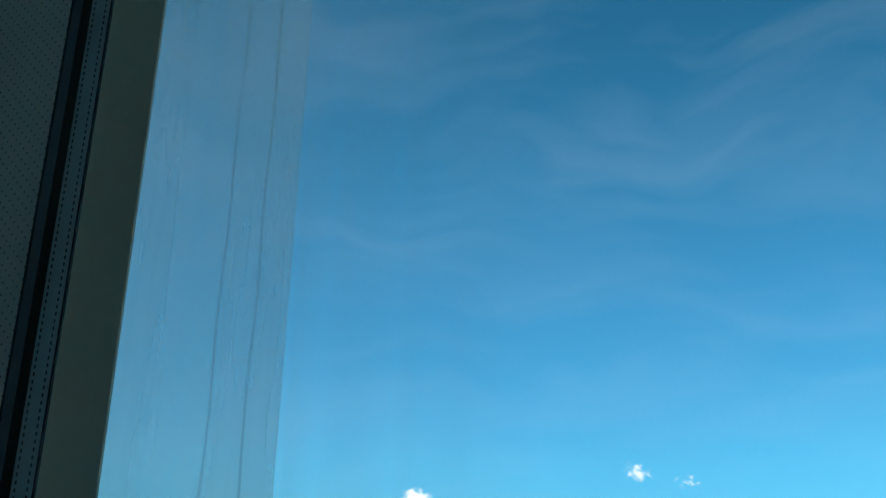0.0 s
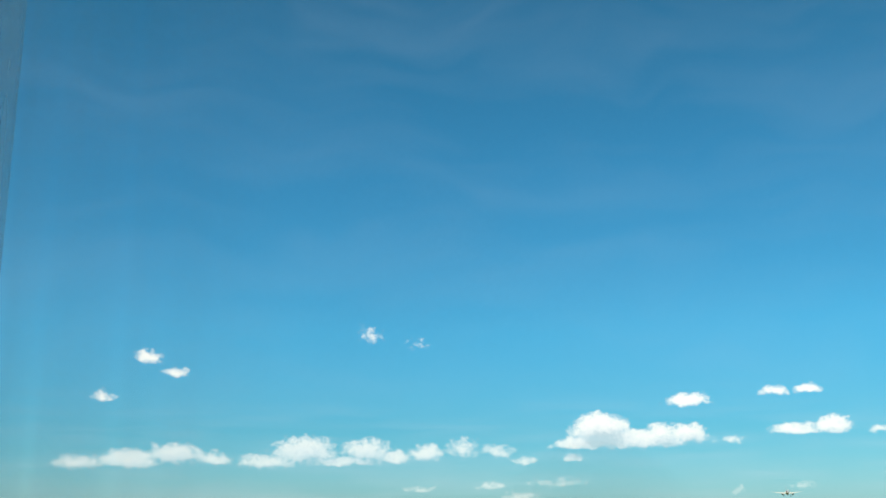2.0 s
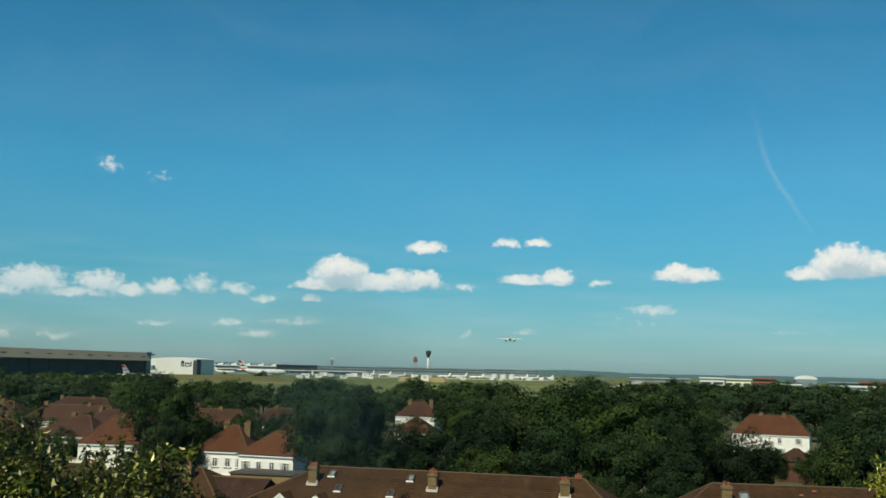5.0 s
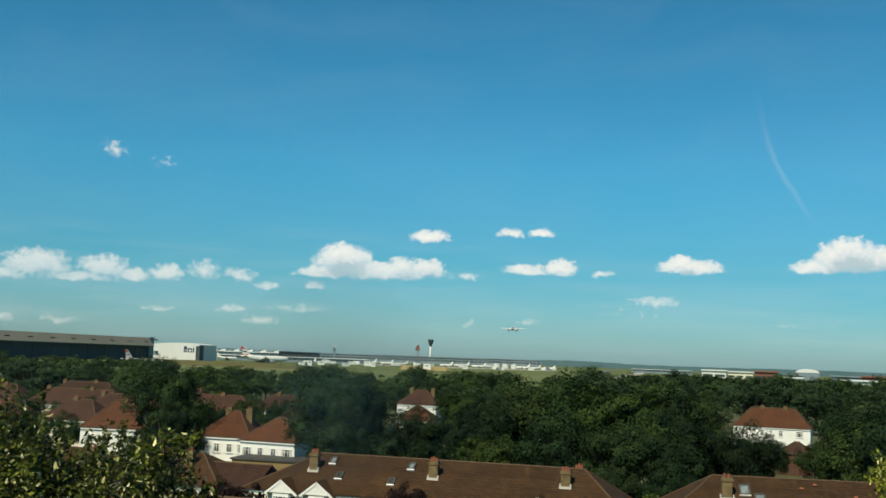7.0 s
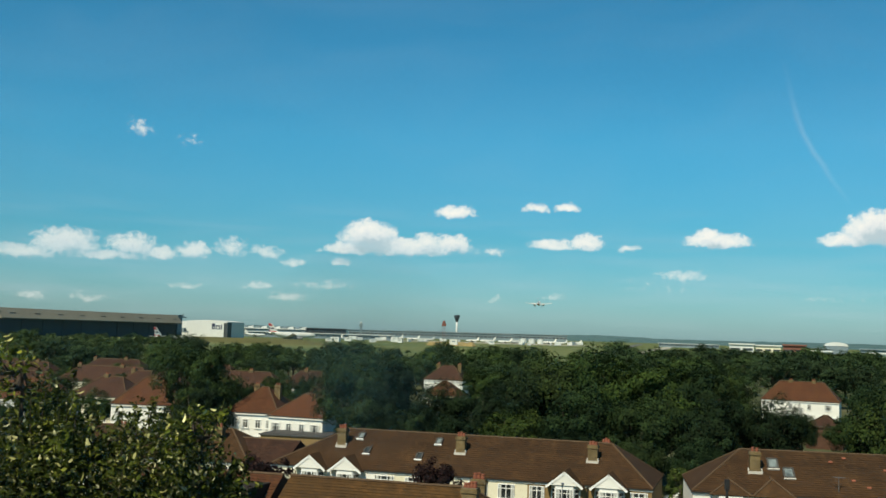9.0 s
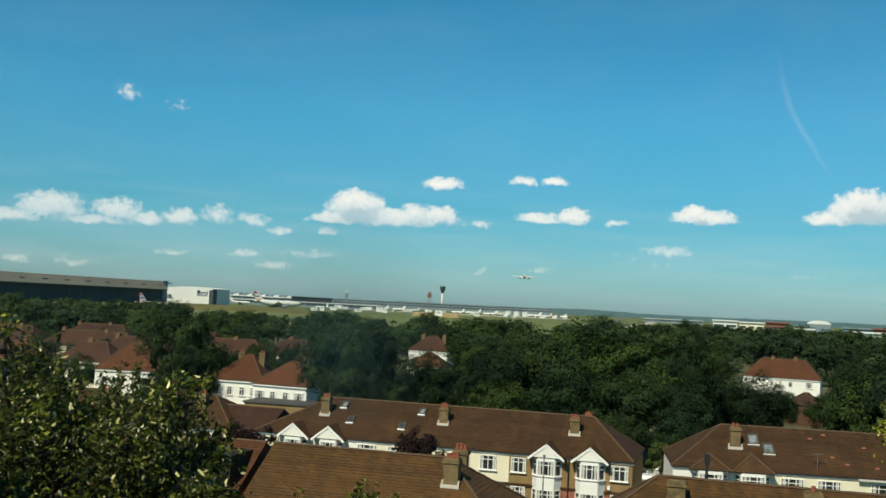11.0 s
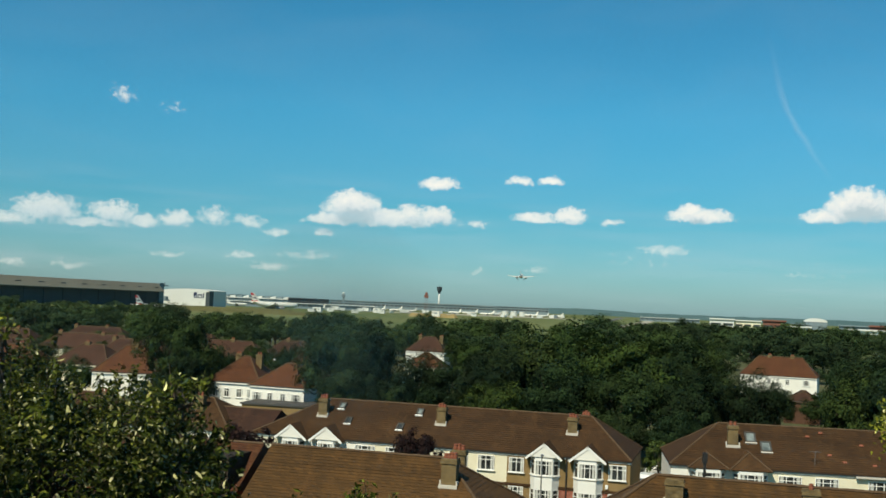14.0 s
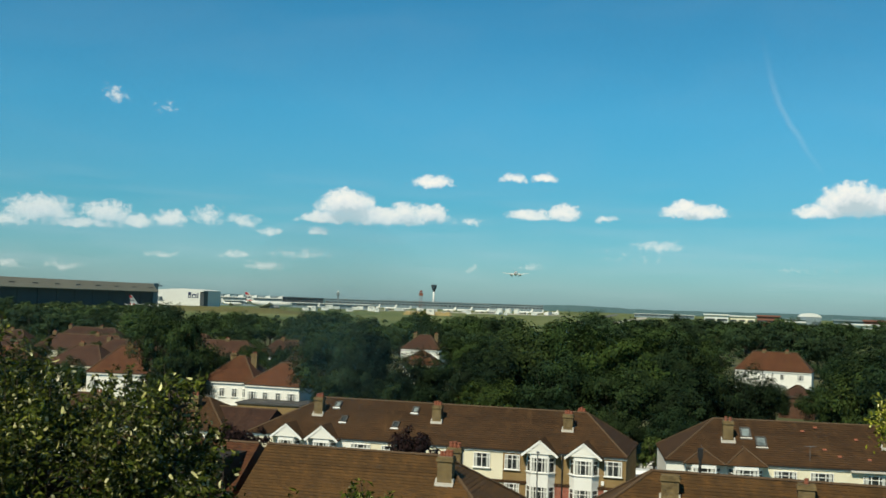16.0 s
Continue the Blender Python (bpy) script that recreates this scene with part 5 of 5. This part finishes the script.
def airliner(m, label, group, gear_down=True, four=False, plain=False):
    """A jet airliner, nose along +y, its fuselage axis at z = 0, 34 m span."""
    t = thing("airliner", m, label, "aircraft", group)
    back = Matrix.Rotation(math.pi / 2, 4, "X")      # +z of the lathe runs to -y
    R0 = 2.0
    rings = [(-17, 0.15), (-16.5, 0.8), (-15.3, 1.45), (-13.5, 1.85), (-11.5, R0), (6, R0), (9, 1.8), (12, 1.35), (14.5, 0.8), (16.4, 0.3)]
    bm = bmesh.new()
    lathe(bm, rings, 28, back)
    for v in bm.verts:
        if v.co.y < -6:
            v.co.z += (-(v.co.y) - 6) * 0.11
    bmesh.ops.recalc_face_normals(bm, faces=bm.faces)
    part("fuselage", bm, HULL, t, "white fuselage", True)
    part("belly", lathe(bmesh.new(), [(-5, 0.6), (-3.5, 1.7), (3, 1.7), (5, 0.6)], 16, Matrix.Translation((0, 0, -0.75)) @ back), BELLY, t, "grey belly fairing", True)
    for s in (-1, 1):
        wg = part("wing", wing_mesh((s * 1.3, 4.0, -1.1), (s * 17.0, -4.2, 0.9), 6.8, 1.6, 1.1, 0.3), HULL, t, "pale swept wing")
        part("flap", wing_mesh((s * 2.0, -2.9, -1.35), (s * 12.2, -4.9, -0.1), 1.7, 1.0, 0.28, 0.16), HULL, wg, "pale lowered flap")
        part("winglet", fin_mesh(-4.3, 1.5, -4.9, 0.7, 0.1, 1.5, 0.2) if s else None, BELLY, wg).location = (s * 17.0, 0, 0.0)
        part("tailplane", wing_mesh((s * 0.6, -12.0, 1.0), (s * 6.2, -15.0, 1.6), 3.8, 1.5, 0.45, 0.2), HULL, t, "pale tailplane")
        for ex, ey in (((5.75, 4.4), (11.0, 1.0)) if four else ((5.75, 4.4),)):
            e = part("engine", lathe(bmesh.new(), [(-1.6, 1.05), (-1.5, 1.2), (0, 1.25), (1.6, 1.05), (2.8, 0.7), (3.6, 0.35)], 20, Matrix.Translation((s * ex, ey - 0.6, -2.35)) @ back), BELLY, t, "grey engine nacelle", True)
            part("intake", lathe(bmesh.new(), [(-1.68, 1.0), (-1.58, 1.02)], 20, Matrix.Translation((s * ex, ey - 0.6, -2.35)) @ back), BLACK, e)
            part("pylon", boxes((s * ex - 0.18, s * ex + 0.18, ey - 4.2, ey, -1.5, -0.6)), BELLY, e)
    fin = part("fin", fin_mesh(-9.5, 6.2, -14.6, 2.3, 1.6, 8.0), HULL, t, "white tail fin with red and navy bands")
    for k, (z0, z1, mat) in enumerate(((6.1, 7.9, RED), (4.0, 5.2, NAVY), (1.9, 2.9, RED)) if not plain else ()):
        f0, f1 = (z0 - 1.6) / 6.4, (z1 - 1.6) / 6.4
        y0, y1, c0, c1 = -9.5 - 5.1 * f0, -9.5 - 5.1 * f1, 6.2 - 3.9 * f0, 6.2 - 3.9 * f1
        part("band", fin_mesh(y0 - 0.3, c0 - 0.2, y1 - 0.6, c1 - 0.3, z0, z1, 0.62 - 0.3 * f0), mat, fin, "painted tail band")
    if not (four or plain):
        part("tail_band", lathe(bmesh.new(), [(12.4, 1.30), (14.4, 0.86)], 24, Matrix.Translation((0, 0, 0.76)) @ back), RED, t, "red tail cone band")
    if gear_down:
        for gx, gy, zz in ((0, 11.5, -3.9), (-3.8, -1.6, -4.1), (3.8, -1.6, -4.1)):
            lg = part("landing_gear", tube(bmesh.new(), (gx, gy, -1.2), (gx, gy, zz), 0.2, 0.16, 8), BELLY, t, "lowered landing gear leg")
            for s in (-0.45, 0.45):
                part("wheel", lathe(bmesh.new(), [(-0.18, 0.4), (-0.14, 0.56), (0.14, 0.56), (0.18, 0.4)], 14, Matrix.Translation((gx + s, gy, zz)) @ Matrix.Rotation(math.pi / 2, 4, "Y")), BLACK, lg)
    return t


x, y = spot(4.3, 1380)
airliner(pose(x, y, 18 + 1380 * math.tan(radians(1.66)), 6.0, 0, -8), "white airliner landing with gear down and red tail", "")
# parked jets
x, y = spot(-8.5, 1430)
jumbo = airliner(pose(x, y, 8.6, 0, 0, -62), "large white parked airliner with a banded tail", "parked airliners", True, True)
jumbo.scale = (1.8, 1.9, 1.8)
x, y = spot(-14.45, 1000)
park = airliner(pose(x, y, 5.0, 0, 0, -42), "parked airliner with its tail before the hangar", "parked airliners")
park.scale = (1.25, 1.25, 1.25)
rngp = random.Random(11)
small = None
for r, D, yaw, s in ((-8.3, 1900, 70, 1.1), (-10.4, 1850, -70, 1.3), (-3.0, 2120, 40, 1.2), (-2.2, 2150, 60, 1.1), (-1.4, 2140, 120, 1.0), (0.9, 2150, 60, 1.1), (1.7, 2180, 100, 1.2), (2.6, 2160, 75, 1.1), (3.1, 2200, 130, 1.0), (4.9, 2250, 60, 1.2), (5.5, 2250, 110, 1.1), (6.2, 2240, 80, 1.1), (-6.2, 1800, 55, 1.0)):
    x, y = spot(r, D)
    if small is None:
        c = small = airliner(pose(x, y, 3.5 * s, 0, 0, yaw), "small white airliner parked on the apron", "parked airliners", True, False, True)
    else:
        c = copy_thing(small, pose(x, y, 3.5 * s, 0, 0, yaw))
    c.scale = (s * 0.8, s * 0.8, s * 0.8)


# ---- vehicles and cabins on the apron, cars in the gaps between houses ----
def van(m, L, h, mat, label, group):
    t = thing("van", m, label, "vehicle", group)
    bm = bmesh.new()
    box(bm, -L / 2, L / 2, -1.0, 1.0, 0.4, h)
    bmesh.ops.bevel(bm, geom=list(bm.edges), offset=0.18, segments=2, affect="EDGES")
    part("body", bm, mat, t)
    part("windscreen", boxes((L / 2 - 0.15, L / 2 + 0.02, -0.85, 0.85, h * 0.55, h * 0.88)), PANE, t)
    for sx in (-L * 0.3, L * 0.3):
        for sy in (-0.95, 0.95):
            part("wheel", lathe(bmesh.new(), [(-0.12, 0.28), (-0.1, 0.4), (0.1, 0.4), (0.12, 0.28)], 10, Matrix.Translation((sx, sy, 0.4)) @ Matrix.Rotation(math.pi / 2, 4, "X")), BLACK, t)
    return t


VAN = van(pose(*spot(-1.8, 1950), 0.0, 0, 0, 20), 8.0, 4.0, CLAD_WHITE, "white airport service truck", "apron vehicles")
VAN.scale = (1.6, 1.6, 1.6)
for i in range(34):
    r, D = rngp.uniform(-6.5, 6.5), rngp.uniform(1750, 2280)
    c = copy_thing(VAN, pose(*spot(r, D), 0.0, 0, 0, rngp.uniform(0, 180)))
    s = rngp.uniform(1.0, 2.0)
    c.scale = (s, s, s)
for r, D, w0, h in ((-4.3, 1650, 10, 5), (-6.6, 1540, 10, 4.5), (-6.2, 1550, 7, 7), (-0.1, 1520, 11, 9), (-5.6, 1700, 11, 6), (-3.2, 1800, 12, 8), (-2.9, 1700, 7, 6), (1.9, 1900, 9, 5)):
    x, y = spot(r, D)
    cb = thing("site_cabin", pose(x, y, 0, 0, 0, rngp.uniform(-20, 20)), "white flat-roofed site cabin", "cabin", "site cabins")
    part("wall", boxes((-w0 / 2, w0 / 2, 0, 6, 0, h)), CLAD_WHITE, cb)
    part("roof", boxes((-w0 / 2 - 0.3, w0 / 2 + 0.3, -0.3, 6.3, h, h + 0.4)), CLAD_BLUE_HAZE, cb)
    part("window", boxes((-w0 / 5, w0 / 5, -0.1, -0.01, h * 0.55, h * 0.75)), CLAD_BLUE_HAZE, cb)


def car(m, mat, label):
    t = thing("car", m, label, "car", "parked cars")
    bm = bmesh.new()
    side = [(-2.1, 0.35), (2.1, 0.35), (2.15, 0.75), (1.25, 0.9), (0.6, 1.4), (-1.2, 1.42), (-1.9, 0.95), (-2.15, 0.8)]
    a = [bm.verts.new((x, -0.85, z)) for x, z in side]
    b = [bm.verts.new((x, 0.85, z)) for x, z in side]
    bm.faces.new(a)
    bm.faces.new(b[::-1])
    for i in range(8):
        bm.faces.new((a[i], b[i], b[(i + 1) % 8], a[(i + 1) % 8]))
    part("body", bm, mat, t)
    part("windscreen", boxes((0.55, 1.05, -0.75, 0.75, 0.98, 1.3)), PANE, t)
    part("side_window", boxes((-1.3, 0.5, -0.87, -0.856, 0.95, 1.32)), PANE, t)
    for sx in (-1.35, 1.35):
        for sy in (-0.8, 0.8):
            part("wheel", lathe(bmesh.new(), [(-0.1, 0.2), (-0.09, 0.31), (0.09, 0.31), (0.1, 0.2)], 12, Matrix.Translation((sx, sy, 0.31)) @ Matrix.Rotation(math.pi / 2, 4, "X")), BLACK, t)
    return t


CAR_WHITE = mottled("white car paint", (0.7, 0.7, 0.7), (0.8, 0.8, 0.8), 0.5, 0.25, dents=0.0)
CAR_GREY = mottled("silver car paint", (0.17, 0.18, 0.20), (0.24, 0.25, 0.27), 0.5, 0.25, dents=0.0)
for x, y, d, mat, lab in ((20.6, 110.5, 75, CAR_GREY, "silver car parked between terraces"), (22.6, 114.5, 70, CAR_WHITE, "white car parked between terraces"), (25.5, 121, 20, CAR_WHITE, "white car parked under trees"), (21.0, 118, 15, CAR_GREY, "silver car parked under trees")):
    car(pose(x, y, 0, 0, 0, d), mat, lab)

def lamp_post(x, y, h, mat, label):
    t = thing("street_lamp", pose(x, y, 0), label, "street lamp", "street lamps")
    bm = lathe(bmesh.new(), [(0, 0.11), (1.2, 0.1), (1.25, 0.07), (h, 0.045)], 10)
    part("pole", bm, mat, t)
    part("lamp_head", boxes((-0.1, 0.1, -0.4, 0.08, h - 0.02, h + 0.12)), mat, t)


lamp_post(8.9, 88.5, 6.2, METAL, "grey street lamp before the white bays")
pole = thing("pole", pose(19.4, 78.0, 0), "black street pole with a box on top", "pole")
part("shaft", lathe(bmesh.new(), [(0, 0.13), (8.0, 0.10)], 10), BLACK, pole)
part("box", boxes((-0.16, 0.16, -0.14, 0.14, 7.6, 8.3)), BLACK, pole)

# ---- the room behind the camera and its window ----
WALL_IN = mottled("grey interior paint", (0.84, 0.85, 0.84), (0.90, 0.91, 0.90), 0.8)
FRAME_OLIVE = mottled("olive-grey window frame", (0.62, 0.52, 0.40), (0.70, 0.60, 0.47), 3.0, 0.5)
GASKET = mottled("black rubber gasket", (0.03, 0.036, 0.04), (0.05, 0.06, 0.065), 8.0, 0.7)
ZIP = mottled("blue-grey zip track", (0.66, 0.78, 0.84), (0.78, 0.88, 0.92), 30.0, 0.5)
OUTER = mottled("outer concrete wall", (0.3, 0.3, 0.28), (0.4, 0.4, 0.37), 0.5)


def perforated():
    m, k, b = material("perforated blind fabric", 0.85, 0.0, 0.2)
    p = k.add("ShaderNodeTexCoord").outputs["Object"]
    cell = k.vec("MULTIPLY", p, (230.0, 230.0, 230.0))
    x, y, z = k.split(cell)
    u, v = k.math("ADD", x, z), k.math("SUBTRACT", z, x)
    d = k.math("ADD", k.math("POWER", k.math("SUBTRACT", k.math("FRACT", k.math("MULTIPLY", u, 0.5)), 0.5), 2.0), k.math("POWER", k.math("SUBTRACT", k.math("FRACT", k.math("MULTIPLY", v, 0.5)), 0.5), 2.0))
    hole = k.ramp(d, (0.006, 0.0), (0.022, 1.0))
    base = k.ramp(k.noise(p, 4.0, 4.0), (0.3, (0.80, 0.76, 0.68)), (0.7, (0.90, 0.86, 0.78)))
    k.put(b.inputs["Base Color"], k.mix(hole, (0.22, 0.24, 0.24), base))
    return m


PERF = perforated()
room = []
for name, dims in (("floor", (-2.0, 2.0, -3.2, 0.9, 16.2, 16.4)), ("ceiling", (-2.0, 2.0, -3.2, 0.9, 19.2, 19.4)), ("wall_south", (-2.0, 2.0, -3.4, -3.2, 16.2, 19.4)),
                   ("wall_west", (-2.2, -2.0, -3.4, 0.9, 16.2, 19.4)), ("wall_east", (2.0, 2.2, -3.4, 0.9, 16.2, 19.4))):
    tagged(new(name, finish(name, boxes(dims), WALL_IN)), "plain grey interior " + name.split("_")[0], name.split("_")[0], kind="structure")
tagged(new("wall_north", finish("wall_north", boxes((-2.0, -0.84, 0.58, 0.8, 16.4, 19.2), (1.9, 2.0, 0.58, 0.8, 16.4, 19.2), (-0.84, 1.9, 0.58, 0.8, 16.4, 16.9), (-0.84, 1.9, 0.58, 0.8, 19.05, 19.2)), OUTER)), "window wall with one wide opening", "wall", kind="structure")
# Unseen block, made wide and tall to shade the ash tree's lower leaves.
tagged(new("building_wall", finish("building_wall", boxes((-26, 14, -14, 0.8, 0, 16.19), (-26, -2.21, -14, 0.8, 16.2, 19.4), (2.21, 14, -14, 0.8, 16.2, 19.4), (-2.2, 2.2, -14, -3.41, 16.2, 19.4), (-26, 14, -14, 0.8, 19.41, 36)), OUTER)), "unseen concrete block round the room, sized to shade the tree", "wall", kind="structure")
win = thing("window_1", pose(0, 0, 0), "wide fixed window in an olive-grey frame", "window", kind="structure")
part("frame", boxes((-0.615, -0.5385, 0.5568, 0.5590, 16.9, 19.05)), FRAME_OLIVE, win, "olive-grey window jamb")
part("frame", boxes((1.84, 1.9, 0.52, 0.62, 16.9, 19.05)), FRAME_OLIVE, win)
part("frame", boxes((-0.84, 1.839, 0.5595, 0.62, 16.9, 16.96)), FRAME_OLIVE, win)
part("frame", boxes((-0.84, 1.839, 0.5595, 0.62, 18.99, 19.05)), FRAME_OLIVE, win)
part("gasket", boxes((-0.5362, -0.5345, 0.4998, 0.5015, 16.6, 19.15)), GASKET, win, "thin black gasket line")
zp = part("zip_track", boxes((-0.5553, -0.5364, 0.500, 0.5015, 16.6, 19.15)), ZIP, win, "blue-grey blind guide track")
bm = bmesh.new()
for i in range(340):
    z = 17.4 + i * 0.005
    for x in (-0.5405, -0.5515):
        box(bm, x - 0.0004, x + 0.0004, 0.4994, 0.4999, z, z + 0.0024)
tagged(part("stitches", bm, GASKET, zp, "dark stitch marks"), kind="stuff")
part("gap", boxes((-0.60, -0.5555, 0.5005, 0.5020, 16.6, 19.15)), GASKET, win, "dark gap beside the blind")
blind = thing("blind", pose(0, 0, 0), "grey perforated blind panel beside the window", "blind")
part("fabric", boxes((-1.6, -0.5495, 0.478, 0.482, 16.5, 19.18)), PERF, blind)
part("hem", boxes((-0.5494, -0.5470, 0.476, 0.484, 16.5, 19.18)), GASKET, blind, "dark hem")


def clear(name, haze):
    """Clear pane or reflection strip: mostly transparent, a little gloss, and a share of scattered light given by haze.
    """
    m = bpy.data.materials.new(name)
    m.use_nodes = True
    m.node_tree.nodes.clear()
    k = Nodes(m.node_tree)
    p = k.add("ShaderNodeTexCoord").outputs["Object"]
    tr, gl = k.add("ShaderNodeBsdfTransparent"), k.add("ShaderNodeBsdfGlossy")
    tl = k.add("ShaderNodeBsdfTranslucent")
    gl.inputs["Roughness"].default_value = 0.02
    a, b = k.add("ShaderNodeMixShader"), k.add("ShaderNodeMixShader")
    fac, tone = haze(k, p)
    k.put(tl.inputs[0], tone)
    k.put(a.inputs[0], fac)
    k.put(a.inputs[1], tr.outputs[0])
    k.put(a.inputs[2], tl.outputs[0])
    b.inputs[0].default_value = 0.015
    k.put(b.inputs[1], a.outputs[0])
    k.put(b.inputs[2], gl.outputs[0])
    k.put(k.add("ShaderNodeOutputMaterial").inputs[0], b.outputs[0])
    return m


def dust_and_reflection(k, p):
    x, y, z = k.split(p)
    # Streaks near the jamb imitate reflections; the fine speckle is dust.
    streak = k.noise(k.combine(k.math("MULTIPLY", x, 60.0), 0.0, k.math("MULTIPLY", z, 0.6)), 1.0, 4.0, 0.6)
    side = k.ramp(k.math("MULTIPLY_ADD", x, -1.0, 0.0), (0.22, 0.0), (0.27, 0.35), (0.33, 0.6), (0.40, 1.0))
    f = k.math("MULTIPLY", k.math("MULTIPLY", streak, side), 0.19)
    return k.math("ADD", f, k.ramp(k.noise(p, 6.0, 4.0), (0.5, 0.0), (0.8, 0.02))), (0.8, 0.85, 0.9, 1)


# Milky share of the strip that imitates a reflection beside the jamb.
def reflection_veil(k, p):
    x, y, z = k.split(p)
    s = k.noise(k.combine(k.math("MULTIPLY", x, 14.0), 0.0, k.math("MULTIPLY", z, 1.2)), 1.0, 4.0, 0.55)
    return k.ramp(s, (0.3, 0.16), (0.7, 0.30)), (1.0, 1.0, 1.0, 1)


def smear(k, p):
    x, y, z = k.split(p)
    d = k.vec("LENGTH", k.vec("MULTIPLY", p, (20.0, 0.0, 16.0)))
    f = k.math("MULTIPLY", k.ramp(d, (0.0, 1.0), (1.0, 0.0)), k.ramp(k.noise(p, 28.0, 4.0), (0.3, 0.5), (0.7, 1.0)))
    return k.math("MULTIPLY", f, 0.09), (0.55, 0.68, 0.68, 1)


pane = part("pane", boxes((-0.84, 1.839, 0.566, 0.570, 16.961, 18.989)), clear("window pane with dust and reflection streaks", dust_and_reflection), win, "clear window pane with dust and reflection streaks")
pane.visible_shadow = False
# Added sheet in place of a pale reflection along the glass edge.
reflection_ob = part("edge_film", boxes((-0.541, -0.398, 0.5595, 0.5605, 17.17, 18.98)), clear("pale translucent strip for a reflection", reflection_veil), win, "pale translucent strip standing in for a reflection")
reflection_ob.visible_shadow = False
# Lines within that reflection, drawn as thin tinted quads.
bm = bmesh.new()
for x in (-0.4535, -0.4235):
    n = 60
    for i in range(n):
        a, b = 17.18 + i * 1.79 / n, 17.18 + (i + 1) * 1.79 / n
        wob = 0.0008 * math.sin(i * 1.3 + x * 90)
        wo2 = 0.0008 * math.sin((i + 1) * 1.3 + x * 90)
        poly(bm, [(x - 0.0011 + wob, 0.559, a), (x + 0.0011 + wob, 0.559, a), (x + 0.0011 + wo2, 0.559, b), (x - 0.0011 + wo2, 0.559, b)])
part("cord", bm, clear("faint blue-grey line", lambda k, p: (0.24, (0.05, 0.2, 0.35, 1))), win, "two thin blue-grey lines of the reflection")
bm = bmesh.new()
lathe(bm, [(0.0, 0.055), (0.0006, 0.055)], 32, Matrix.Rotation(math.pi / 2, 4, "X"))
sm = part("smudge", bm, clear("grey smudge on the glass", smear), win, "grey smudge on the glass")
sm.location = (-0.050, 0.565, 17.988)
sm.visible_shadow = False
